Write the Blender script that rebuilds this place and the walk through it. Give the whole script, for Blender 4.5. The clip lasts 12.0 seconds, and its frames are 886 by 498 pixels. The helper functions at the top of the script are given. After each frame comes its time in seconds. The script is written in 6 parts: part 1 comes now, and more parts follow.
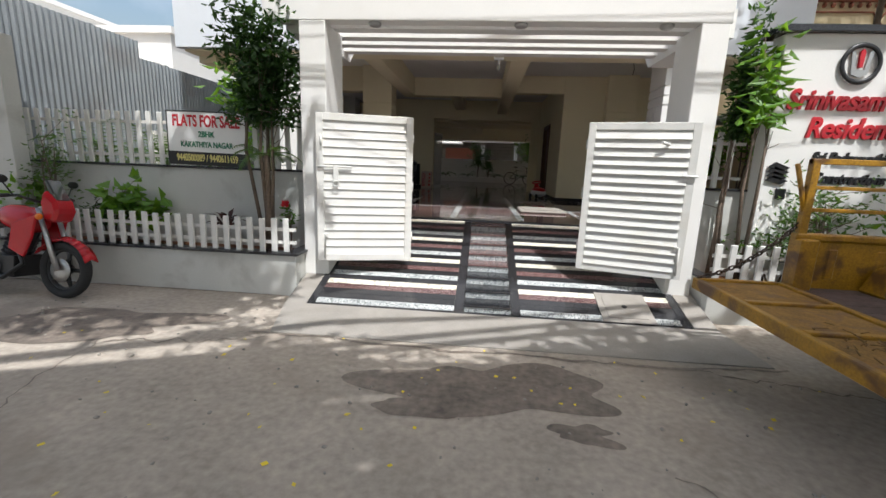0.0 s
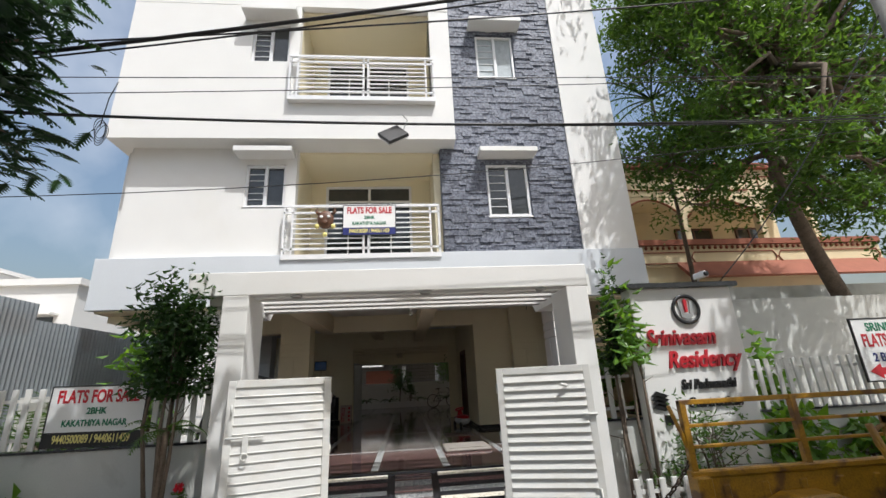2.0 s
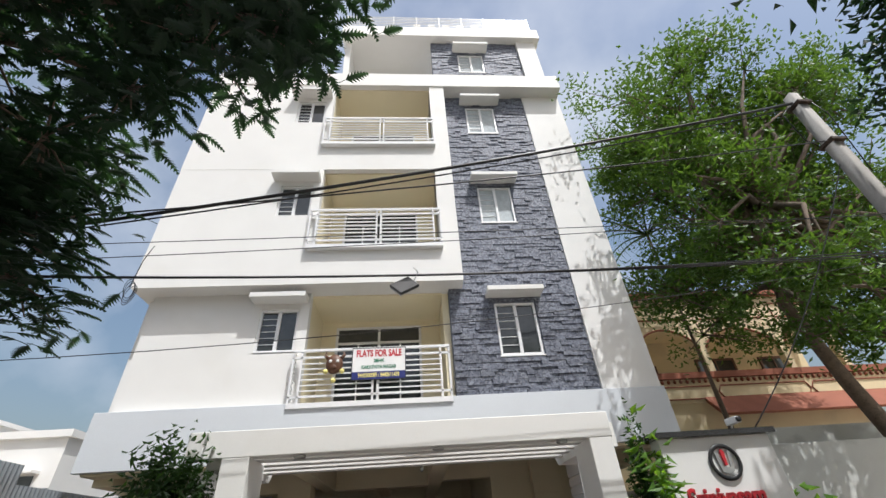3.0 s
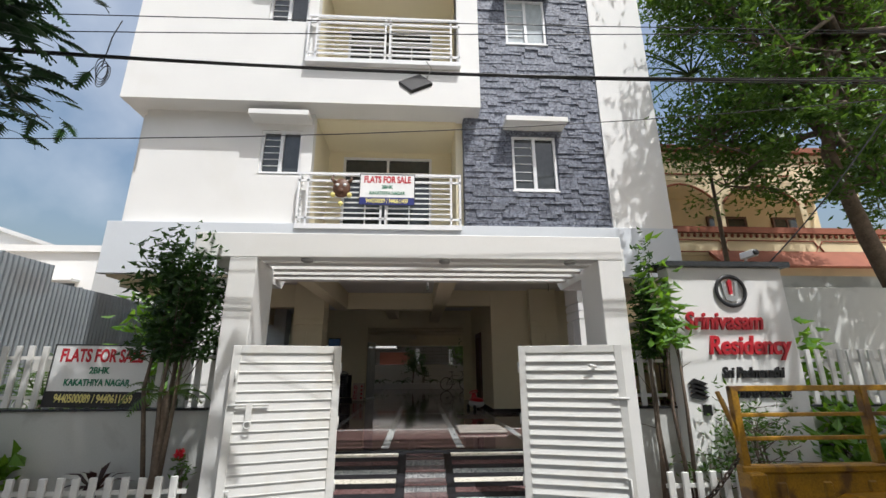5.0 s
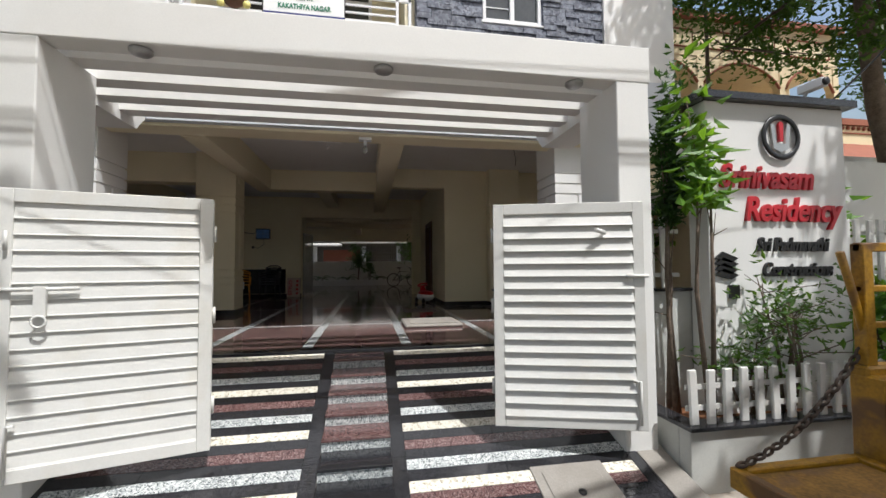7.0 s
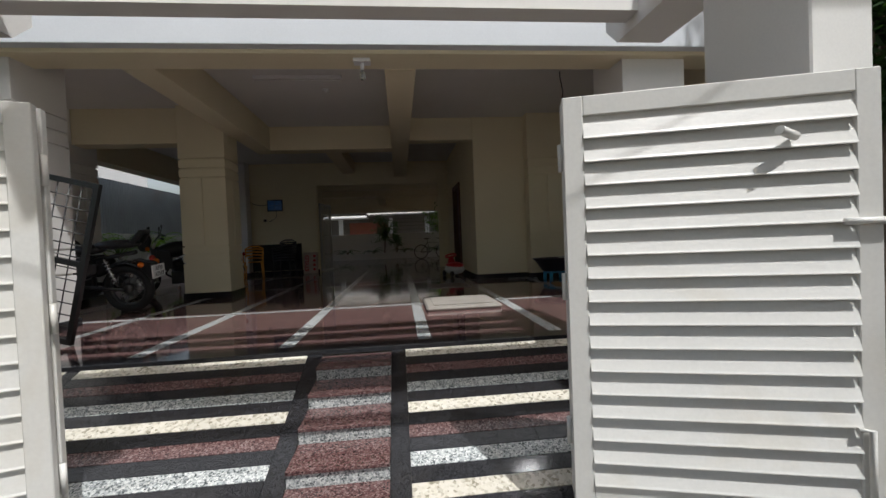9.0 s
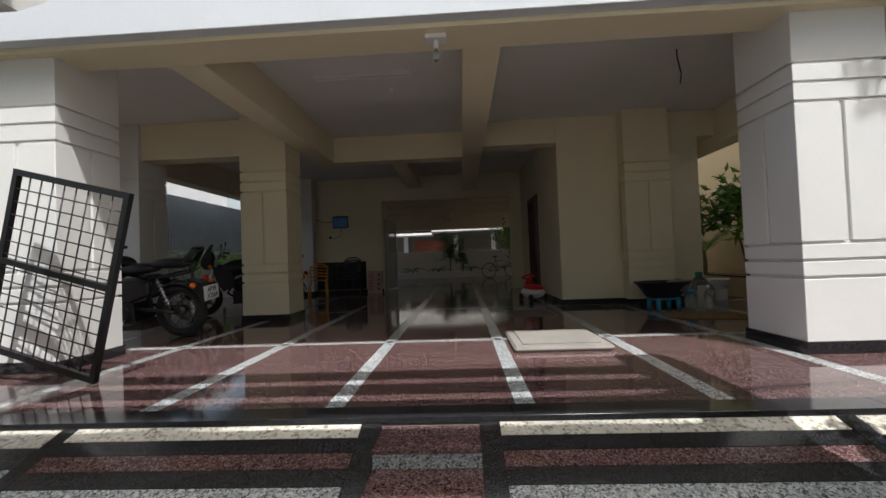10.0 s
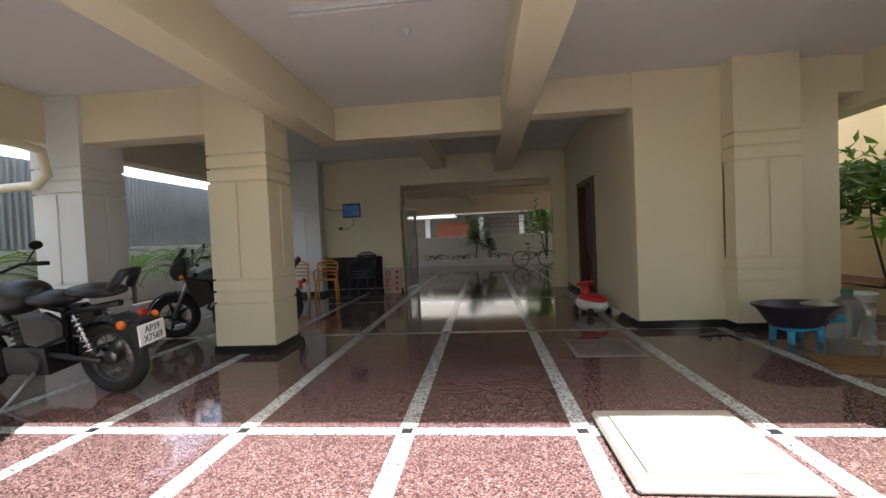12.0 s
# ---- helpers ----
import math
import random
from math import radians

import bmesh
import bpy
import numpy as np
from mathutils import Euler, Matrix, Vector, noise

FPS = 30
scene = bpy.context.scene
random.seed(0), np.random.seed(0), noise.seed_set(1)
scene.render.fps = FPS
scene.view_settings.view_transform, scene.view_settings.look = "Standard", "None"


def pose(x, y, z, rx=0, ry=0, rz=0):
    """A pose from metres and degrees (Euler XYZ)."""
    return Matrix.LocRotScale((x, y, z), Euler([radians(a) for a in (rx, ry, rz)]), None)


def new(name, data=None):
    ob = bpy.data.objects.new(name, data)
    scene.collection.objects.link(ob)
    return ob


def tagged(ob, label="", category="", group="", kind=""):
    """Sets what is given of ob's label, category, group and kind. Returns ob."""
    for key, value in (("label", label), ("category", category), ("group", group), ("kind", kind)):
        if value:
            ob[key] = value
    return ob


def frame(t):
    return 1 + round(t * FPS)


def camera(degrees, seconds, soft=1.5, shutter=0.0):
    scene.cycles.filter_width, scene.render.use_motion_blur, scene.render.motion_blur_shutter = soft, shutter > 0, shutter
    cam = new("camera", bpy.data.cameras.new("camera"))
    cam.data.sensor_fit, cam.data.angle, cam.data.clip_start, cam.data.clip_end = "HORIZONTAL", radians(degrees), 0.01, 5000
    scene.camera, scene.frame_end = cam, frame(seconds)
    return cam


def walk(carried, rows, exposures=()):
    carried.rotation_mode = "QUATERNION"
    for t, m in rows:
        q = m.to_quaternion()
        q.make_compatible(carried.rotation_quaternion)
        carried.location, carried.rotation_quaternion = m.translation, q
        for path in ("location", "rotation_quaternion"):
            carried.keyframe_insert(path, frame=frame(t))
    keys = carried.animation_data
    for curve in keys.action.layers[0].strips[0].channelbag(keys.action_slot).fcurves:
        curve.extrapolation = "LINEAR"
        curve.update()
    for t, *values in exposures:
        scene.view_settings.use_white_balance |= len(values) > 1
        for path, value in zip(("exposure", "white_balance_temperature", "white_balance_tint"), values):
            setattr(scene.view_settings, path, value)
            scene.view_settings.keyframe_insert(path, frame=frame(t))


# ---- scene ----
cam = camera(93.4, 12.0)
METRES, EYE, TILT, LEAN, TURN = 8.0, 1.68, 0.0, 0.0, 4.9
ROWS = [
    (0.0, 0.0, 0.0, 0.0, 0.42, -11.3, -2.1),
    (0.5, 0.0104, -0.0177, 0.0037, -10.86, -10.25, -2.41),
    (1.0, 0.0108, -0.0212, 0.009, -10.34, -7.6, -0.71),
    (1.5, 0.0091, -0.0265, 0.0295, -10.36, 2.0, 0.88),
    (2.0, 0.0034, -0.0432, 0.0565, -9.78, 17.48, 2.73),
    (2.5, 0.0005, -0.0605, 0.0743, -8.91, 31.73, 3.52),
    (2.7, 0.0001, -0.064, 0.0775, -8.5, 35.2, 3.6),
    (4.3, -0.0078, -0.054, 0.0705, -6.75, 34.2, 3.3),
    (4.5, -0.0054, -0.038, 0.0662, -6.9, 29.52, 2.75),
    (5.0, 0.0063, 0.0171, 0.0413, -8.1, 15.71, 0.22),
    (5.5, 0.0151, 0.0736, 0.0177, -8.69, 5.14, -0.28),
    (6.0, 0.0173, 0.1337, 0.0114, -9.09, 2.21, 0.01),
    (6.5, 0.03, 0.1954, 0.0083, -9.7, 1.96, 0.12),
    (7.0, 0.0503, 0.2472, 0.007, -15.08, 2.54, 0.42),
    (9.0, 0.1014, 0.4323, -0.0033, -10.79, -1.27, 2.35),
    (9.5, 0.1023, 0.4957, -0.0037, -3.34, 0.16, 2.51),
    (10.0, 0.0924, 0.5612, 0.0009, -2.17, 1.46, 2.1),
    (10.5, 0.0877, 0.6192, 0.0142, -3.11, 2.33, 1.95),
    (11.0, 0.0899, 0.6803, 0.0273, -3.99, 0.9, 2.12),
    (11.5, 0.0892, 0.7353, 0.0359, -4.97, -1.41, 2.15),
    (12.0, 0.0811, 0.7841, 0.053, 0.78, -1.56, 2.52),
]
walk(cam, [(t, pose(0, 0, EYE, TILT, LEAN, TURN) @ pose(METRES * x, METRES * y, METRES * z, 90 + pitch, roll, yaw)) for t, x, y, z, yaw, pitch, roll in ROWS],
     exposures=((0.0, 0.32, 6050, 10), (0.5, 0.18, 6050, 10), (1.5, 0.1, 6050, 10), (2.5, -0.12, 6050, 10), (4.5, -0.12, 6050, 10), (5.5, 0.02, 6050, 10), (7.0, 0.05, 6050, 10), (9.0, -0.2, 6050, 10), (9.8, 0.05, 6050, 10), (10.5, 0.5, 6050, 10), (11.0, 1.3, 6050, 10), (11.5, 1.95, 6050, 10), (12.0, 1.85, 6050, 10)))

# ---------------------------------------------------------------- light
SUN_EL, SUN_DIR = radians(61.7), Vector((-0.28, 0.46, -1.0)).normalized()
world = bpy.data.worlds.new("sky")
scene.world = world
world.use_nodes = True
wn = world.node_tree
sky = wn.nodes.new("ShaderNodeTexSky")
sky.sky_type, sky.sun_disc = "NISHITA", False
sky.sun_elevation, sky.sun_rotation = SUN_EL, math.atan2(0.28, -0.46)
sky.air_density, sky.dust_density = 1.6, 6.0
cloud_at, cloud, cloud_edge, cloud_mix = wn.nodes.new("ShaderNodeTexCoord"), wn.nodes.new("ShaderNodeTexNoise"), wn.nodes.new("ShaderNodeMapRange"), wn.nodes.new("ShaderNodeMix")
cloud.inputs["Scale"].default_value, cloud.inputs["Detail"].default_value = 2.2, 9
cloud_edge.inputs["From Min"].default_value, cloud_edge.inputs["From Max"].default_value, cloud_edge.inputs["To Max"].default_value = 0.46, 0.72, 0.75
cloud_mix.data_type = "RGBA"
cloud_mix.inputs["B"].default_value = (6.2, 6.3, 6.5, 1)
wn.links.new(cloud_at.outputs["Generated"], cloud.inputs["Vector"])
wn.links.new(cloud.outputs["Fac"], cloud_edge.inputs["Value"])
wn.links.new(cloud_edge.outputs["Result"], cloud_mix.inputs["Factor"])
wn.links.new(sky.outputs[0], cloud_mix.inputs["A"])
wn.links.new(cloud_mix.outputs["Result"], wn.nodes["Background"].inputs[0])
wn.nodes["Background"].inputs[1].default_value = 0.15
sun = new("sun", bpy.data.lights.new("sun", "SUN"))
sun.data.energy, sun.data.angle, sun.data.color = 4.4, radians(0.53), (1.0, 0.965, 0.91)
sun.matrix_world = Matrix.Translation((0, 0, 30)) @ SUN_DIR.to_track_quat("-Z", "Y").to_matrix().to_4x4()


# ---------------------------------------------------------------- materials
def mat(name, col, rough=0.6, metal=0.0, var=0.12, scale=6.0, bump=0.15, fine=60.0, col2=None, spec=0.5, stain=None, stain_scale=0.7, stain_amt=0.5):
    """A surface with grain at two scales; col2 mottles it, stain adds patches of another colour."""
    m = bpy.data.materials.new(name)
    m.use_nodes = True
    nt = m.node_tree
    N, L = nt.nodes, nt.links
    p = N["Principled BSDF"]
    p.inputs["Roughness"].default_value, p.inputs["Metallic"].default_value = rough, metal
    p.inputs["Specular IOR Level"].default_value = spec
    tc = N.new("ShaderNodeTexCoord")
    geo = N.new("ShaderNodeNewGeometry")
    n1, n2 = N.new("ShaderNodeTexNoise"), N.new("ShaderNodeTexNoise")
    n1.inputs["Scale"].default_value, n1.inputs["Detail"].default_value = scale, 5
    n2.inputs["Scale"].default_value, n2.inputs["Detail"].default_value = fine, 3
    for n in (n1, n2):
        L.new(geo.outputs["Position"], n.inputs["Vector"])
    c2 = col2 or tuple(max(0, c * (1 - var * 2.2)) for c in col)
    ramp = N.new("ShaderNodeValToRGB")
    ramp.color_ramp.elements[0].position, ramp.color_ramp.elements[1].position = 0.32, 0.68
    ramp.color_ramp.elements[0].color, ramp.color_ramp.elements[1].color = (*c2, 1), (*col, 1)
    add = N.new("ShaderNodeMath")
    add.operation = "MULTIPLY_ADD"
    L.new(n2.outputs["Fac"], add.inputs[0])
    add.inputs[1].default_value = 0.5
    half = N.new("ShaderNodeMath")
    half.operation = "MULTIPLY"
    half.inputs[1].default_value = 0.5
    L.new(n1.outputs["Fac"], half.inputs[0])
    L.new(half.outputs[0], add.inputs[2])
    L.new(add.outputs[0], ramp.inputs[0])
    out = ramp.outputs[0]
    if stain:
        n3 = N.new("ShaderNodeTexNoise")
        n3.inputs["Scale"].default_value, n3.inputs["Detail"].default_value, n3.inputs["Distortion"].default_value = stain_scale, 6, 0.4
        L.new(geo.outputs["Position"], n3.inputs["Vector"])
        r3 = N.new("ShaderNodeValToRGB")
        r3.color_ramp.elements[0].position, r3.color_ramp.elements[1].position = 0.55, 0.66
        r3.color_ramp.elements[1].color = (stain_amt,) * 3 + (1,)
        L.new(n3.outputs["Fac"], r3.inputs[0])
        mix = N.new("ShaderNodeMix")
        mix.data_type = "RGBA"
        L.new(r3.outputs[0], mix.inputs["Factor"])
        L.new(out, mix.inputs["A"])
        mix.inputs["B"].default_value = (*stain, 1)
        out = mix.outputs["Result"]
    L.new(out, p.inputs["Base Color"])
    if bump:
        b = N.new("ShaderNodeBump")
        b.inputs["Strength"].default_value, b.inputs["Distance"].default_value = bump, 0.01
        L.new(add.outputs[0], b.inputs["Height"])
        L.new(b.outputs[0], p.inputs["Normal"])
    return m


def granite(name, cols, rough=0.12, size=260.0):
    """Polished stone with crystals of several colours, each slab a little lighter or darker."""
    m = bpy.data.materials.new(name)
    m.use_nodes = True
    N, L = m.node_tree.nodes, m.node_tree.links
    p = N["Principled BSDF"]
    p.inputs["Roughness"].default_value = rough
    geo, vor = N.new("ShaderNodeNewGeometry"), N.new("ShaderNodeTexVoronoi")
    vor.inputs["Scale"].default_value = size
    big = N.new("ShaderNodeTexNoise")
    big.inputs["Scale"].default_value, big.inputs["Detail"].default_value = 25, 8
    L.new(geo.outputs["Position"], vor.inputs["Vector"])
    L.new(geo.outputs["Position"], big.inputs["Vector"])
    sep = N.new("ShaderNodeSeparateColor")
    L.new(vor.outputs["Color"], sep.inputs[0])
    mixv = N.new("ShaderNodeMath")
    mixv.operation = "MULTIPLY_ADD"
    mixv.inputs[1].default_value = 0.6
    L.new(sep.outputs[0], mixv.inputs[0])
    h = N.new("ShaderNodeMath")
    h.operation = "MULTIPLY"
    h.inputs[1].default_value = 0.4
    L.new(big.outputs["Fac"], h.inputs[0])
    L.new(h.outputs[0], mixv.inputs[2])
    r = N.new("ShaderNodeValToRGB")
    e = r.color_ramp.elements
    e[0].position, e[0].color, e[1].position, e[1].color = 0.2, (*cols[0], 1), 0.8, (*cols[-1], 1)
    for i, c in enumerate(cols[1:-1]):
        k = e.new(0.2 + 0.6 * (i + 1) / (len(cols) - 1))
        k.color = (*c, 1)
    L.new(mixv.outputs[0], r.inputs[0])
    oi, hsv = N.new("ShaderNodeObjectInfo"), N.new("ShaderNodeHueSaturation")
    mr = N.new("ShaderNodeMapRange")
    mr.inputs["To Min"].default_value, mr.inputs["To Max"].default_value = 0.82, 1.18
    L.new(oi.outputs["Random"], mr.inputs["Value"])
    L.new(mr.outputs[0], hsv.inputs["Value"])
    L.new(r.outputs[0], hsv.inputs["Color"])
    L.new(hsv.outputs[0], p.inputs["Base Color"])
    return m


def leafmat(name, col, col2):
    m = mat(name, col, rough=0.45, scale=3, fine=25, col2=col2, bump=0.05)
    nt = m.node_tree
    p = nt.nodes["Principled BSDF"]
    tr, mx = nt.nodes.new("ShaderNodeBsdfTranslucent"), nt.nodes.new("ShaderNodeMixShader")
    tr.inputs[0].default_value = (col[0] * 2.0, col[1] * 1.8, col[2] * 0.8, 1)
    mx.inputs[0].default_value = 0.42
    nt.links.new(p.outputs[0], mx.inputs[1])
    nt.links.new(tr.outputs[0], mx.inputs[2])
    nt.links.new(mx.outputs[0], nt.nodes["Material Output"].inputs[0])
    return m


def glassmat(name, tint=(0.6, 0.7, 0.75), rough=0.03):
    m = mat(name, tint, rough=rough, bump=0, var=0.02)
    m.node_tree.nodes["Principled BSDF"].inputs["Transmission Weight"].default_value = 0.9
    return m


WHITE = mat("white_paint", (0.78, 0.77, 0.74), 0.7, var=0.03, scale=1.2, bump=0.08, fine=90, stain=(0.68, 0.66, 0.6), stain_amt=0.25)
CREAM = mat("cream_paint", (0.80, 0.72, 0.51), 0.6, var=0.03, scale=1.2, bump=0.06, fine=80, stain=(0.70, 0.62, 0.45), stain_amt=0.2)
GREYWHITE = mat("weathered_white_paint", (0.58, 0.58, 0.54), 0.8, var=0.06, scale=2, bump=0.15, stain=(0.32, 0.31, 0.28), stain_scale=1.6, stain_amt=0.5)
BANDGREY = mat("pale_grey_paint", (0.62, 0.65, 0.68), 0.7, var=0.03, scale=1.5, bump=0.06)
ROAD = mat("concrete_road", (0.46, 0.40, 0.33), 0.85, var=0.2, scale=1.6, bump=0.6, fine=17, stain=(0.27, 0.225, 0.18), stain_scale=0.9, stain_amt=0.6)
DAMP = mat("damp_concrete", (0.25, 0.205, 0.165), 0.6, var=0.3, scale=3, bump=0.8, fine=17)
CEMENT = mat("cement_plaster", (0.32, 0.295, 0.26), 0.85, var=0.12, scale=3, bump=0.35, fine=70, stain=(0.22, 0.2, 0.17), stain_scale=1.5, stain_amt=0.5)
RED_G = granite("red_granite", [(0.03, 0.016, 0.016), (0.095, 0.046, 0.044), (0.145, 0.083, 0.077), (0.24, 0.175, 0.165)], rough=0.07, size=130)
BLACK_G = granite("black_granite", [(0.008, 0.008, 0.009), (0.018, 0.018, 0.02), (0.05, 0.05, 0.055)], size=300)
GREY_G = granite("grey_granite", [(0.05, 0.06, 0.06), (0.30, 0.32, 0.32), (0.46, 0.48, 0.47), (0.66, 0.67, 0.65)], size=110)
WHITE_G = granite("cream_granite", [(0.30, 0.27, 0.2), (0.62, 0.58, 0.48), (0.7, 0.66, 0.56), (0.72, 0.68, 0.6)], rough=0.18, size=60)
SLATE = granite("slate_cladding", [(0.05, 0.055, 0.075), (0.11, 0.12, 0.155), (0.15, 0.165, 0.205), (0.22, 0.235, 0.27)], rough=0.65, size=25)
GATE = mat("cream_white_enamel", (0.70, 0.69, 0.65), 0.35, var=0.04, scale=4, bump=0.08, stain=(0.55, 0.5, 0.4), stain_scale=2.5, stain_amt=0.25)
UPVC = mat("white_upvc", (0.8, 0.8, 0.8), 0.3, var=0.02, bump=0.02)
BLACK = mat("black_paint", (0.015, 0.015, 0.016), 0.4, var=0.2, bump=0.1)
RUBBER = mat("rubber", (0.018, 0.018, 0.018), 0.75, var=0.2, bump=0.3)
IRON = mat("rusty_iron", (0.09, 0.055, 0.035), 0.7, 0.3, var=0.25, scale=12, bump=0.4, col2=(0.03, 0.025, 0.02))
CHROME = mat("chrome", (0.65, 0.65, 0.65), 0.18, 1.0, var=0.05, bump=0.02)
YELLOW = mat("worn_yellow_paint", (0.46, 0.235, 0.010), 0.42, var=0.25, scale=7, bump=0.25, stain=(0.11, 0.05, 0.018), stain_scale=3.6, stain_amt=0.9)
REDPAINT = mat("red_paint", (0.45, 0.012, 0.018), 0.22, var=0.05, bump=0.02)
SIGNRED = mat("sign_red", (0.5, 0.014, 0.025), 0.4, var=0.03, bump=0.02)
SIGNGREEN = mat("sign_green", (0.02, 0.2, 0.1), 0.5, bump=0.02)
SIGNBLUE = mat("sign_blue", (0.015, 0.025, 0.17), 0.5, bump=0.02)
SIGNYEL = mat("sign_yellow", (0.85, 0.75, 0.25), 0.5, bump=0.02)
SIGNWHITE = mat("sign_vinyl", (0.82, 0.82, 0.8), 0.45, var=0.03, bump=0.03)
GLASS = glassmat("window_glass")
DARK = mat("dark_tinted_pane", (0.05, 0.055, 0.055), 0.06, var=0.2, bump=0, spec=0.8)
CURTAIN = mat("pale_curtain", (0.55, 0.6, 0.62), 0.8, var=0.15, scale=9, bump=0.1)
SOIL = mat("red_soil", (0.22, 0.09, 0.035), 0.95, var=0.25, scale=8, bump=0.8, fine=40)
SHEET = mat("galvanised_sheet", (0.33, 0.36, 0.38), 0.45, 0.5, var=0.1, scale=1.5, bump=0.1, stain=(0.22, 0.2, 0.18), stain_amt=0.4)
BARK = mat("bark", (0.2, 0.15, 0.11), 0.9, var=0.25, scale=9, bump=0.9, fine=35)
LEAF_A = leafmat("leaf_mid", (0.075, 0.15, 0.03), (0.035, 0.085, 0.015))
LEAF_B = leafmat("leaf_dark", (0.035, 0.085, 0.02), (0.015, 0.04, 0.01))
LEAF_C = leafmat("leaf_bright", (0.13, 0.26, 0.03), (0.06, 0.15, 0.02))
LEAF_D = leafmat("leaf_blue_green", (0.022, 0.055, 0.03), (0.01, 0.03, 0.016))
LEAF_P = leafmat("leaf_purple", (0.05, 0.02, 0.03), (0.03, 0.03, 0.02))
FLOWER = mat("red_petal", (0.7, 0.02, 0.04), 0.5, bump=0)
YFLOWER = mat("yellow_petal", (0.8, 0.6, 0.02), 0.5, bump=0)
TERRA = mat("terracotta", (0.30, 0.10, 0.055), 0.8, var=0.12, scale=3, bump=0.2)
OLDCREAM = mat("old_cream_wall", (0.72, 0.6, 0.38), 0.8, var=0.06, scale=1.0, bump=0.1, stain=(0.5, 0.42, 0.28), stain_amt=0.4)
WOOD = mat("brown_wood", (0.13, 0.055, 0.025), 0.5, var=0.2, scale=5, bump=0.15)
PLANK = mat("bed_planks", (0.13, 0.085, 0.07), 0.8, var=0.3, scale=6, bump=0.5, fine=30)
CONCRETE = mat("pole_concrete", (0.38, 0.36, 0.33), 0.85, var=0.12, scale=5, bump=0.4)
PURPLE = mat("dark_plastic", (0.03, 0.025, 0.035), 0.35, bump=0.05)
ORANGE = mat("orange_plastic", (0.75, 0.33, 0.03), 0.35, var=0.03, bump=0.02)
BLUEPL = mat("blue_plastic", (0.05, 0.33, 0.55), 0.35, var=0.03, bump=0.02)
REDPL = mat("red_plastic", (0.6, 0.02, 0.03), 0.3, var=0.03, bump=0.02)
STEEL = mat("dull_steel", (0.5, 0.5, 0.49), 0.35, 0.9, var=0.1, bump=0.05)
COIR = mat("coir_mat", (0.24, 0.14, 0.05), 0.95, var=0.25, scale=20, bump=0.8, fine=120)
CARD = mat("carton", (0.62, 0.5, 0.42), 0.8, bump=0.05)
WATER = glassmat("clear_plastic", (0.85, 0.9, 0.9), 0.05)
AMBER = mat("amber_lens", (0.8, 0.18, 0.01), 0.2, bump=0)
REDLENS = mat("red_lens", (0.35, 0.02, 0.01), 0.2, bump=0)
DARKSTEEL = mat("tarnished_steel", (0.16, 0.16, 0.16), 0.3, 0.9, var=0.2, bump=0.05)
SEAT = mat("black_leatherette", (0.02, 0.02, 0.022), 0.4, bump=0.2)


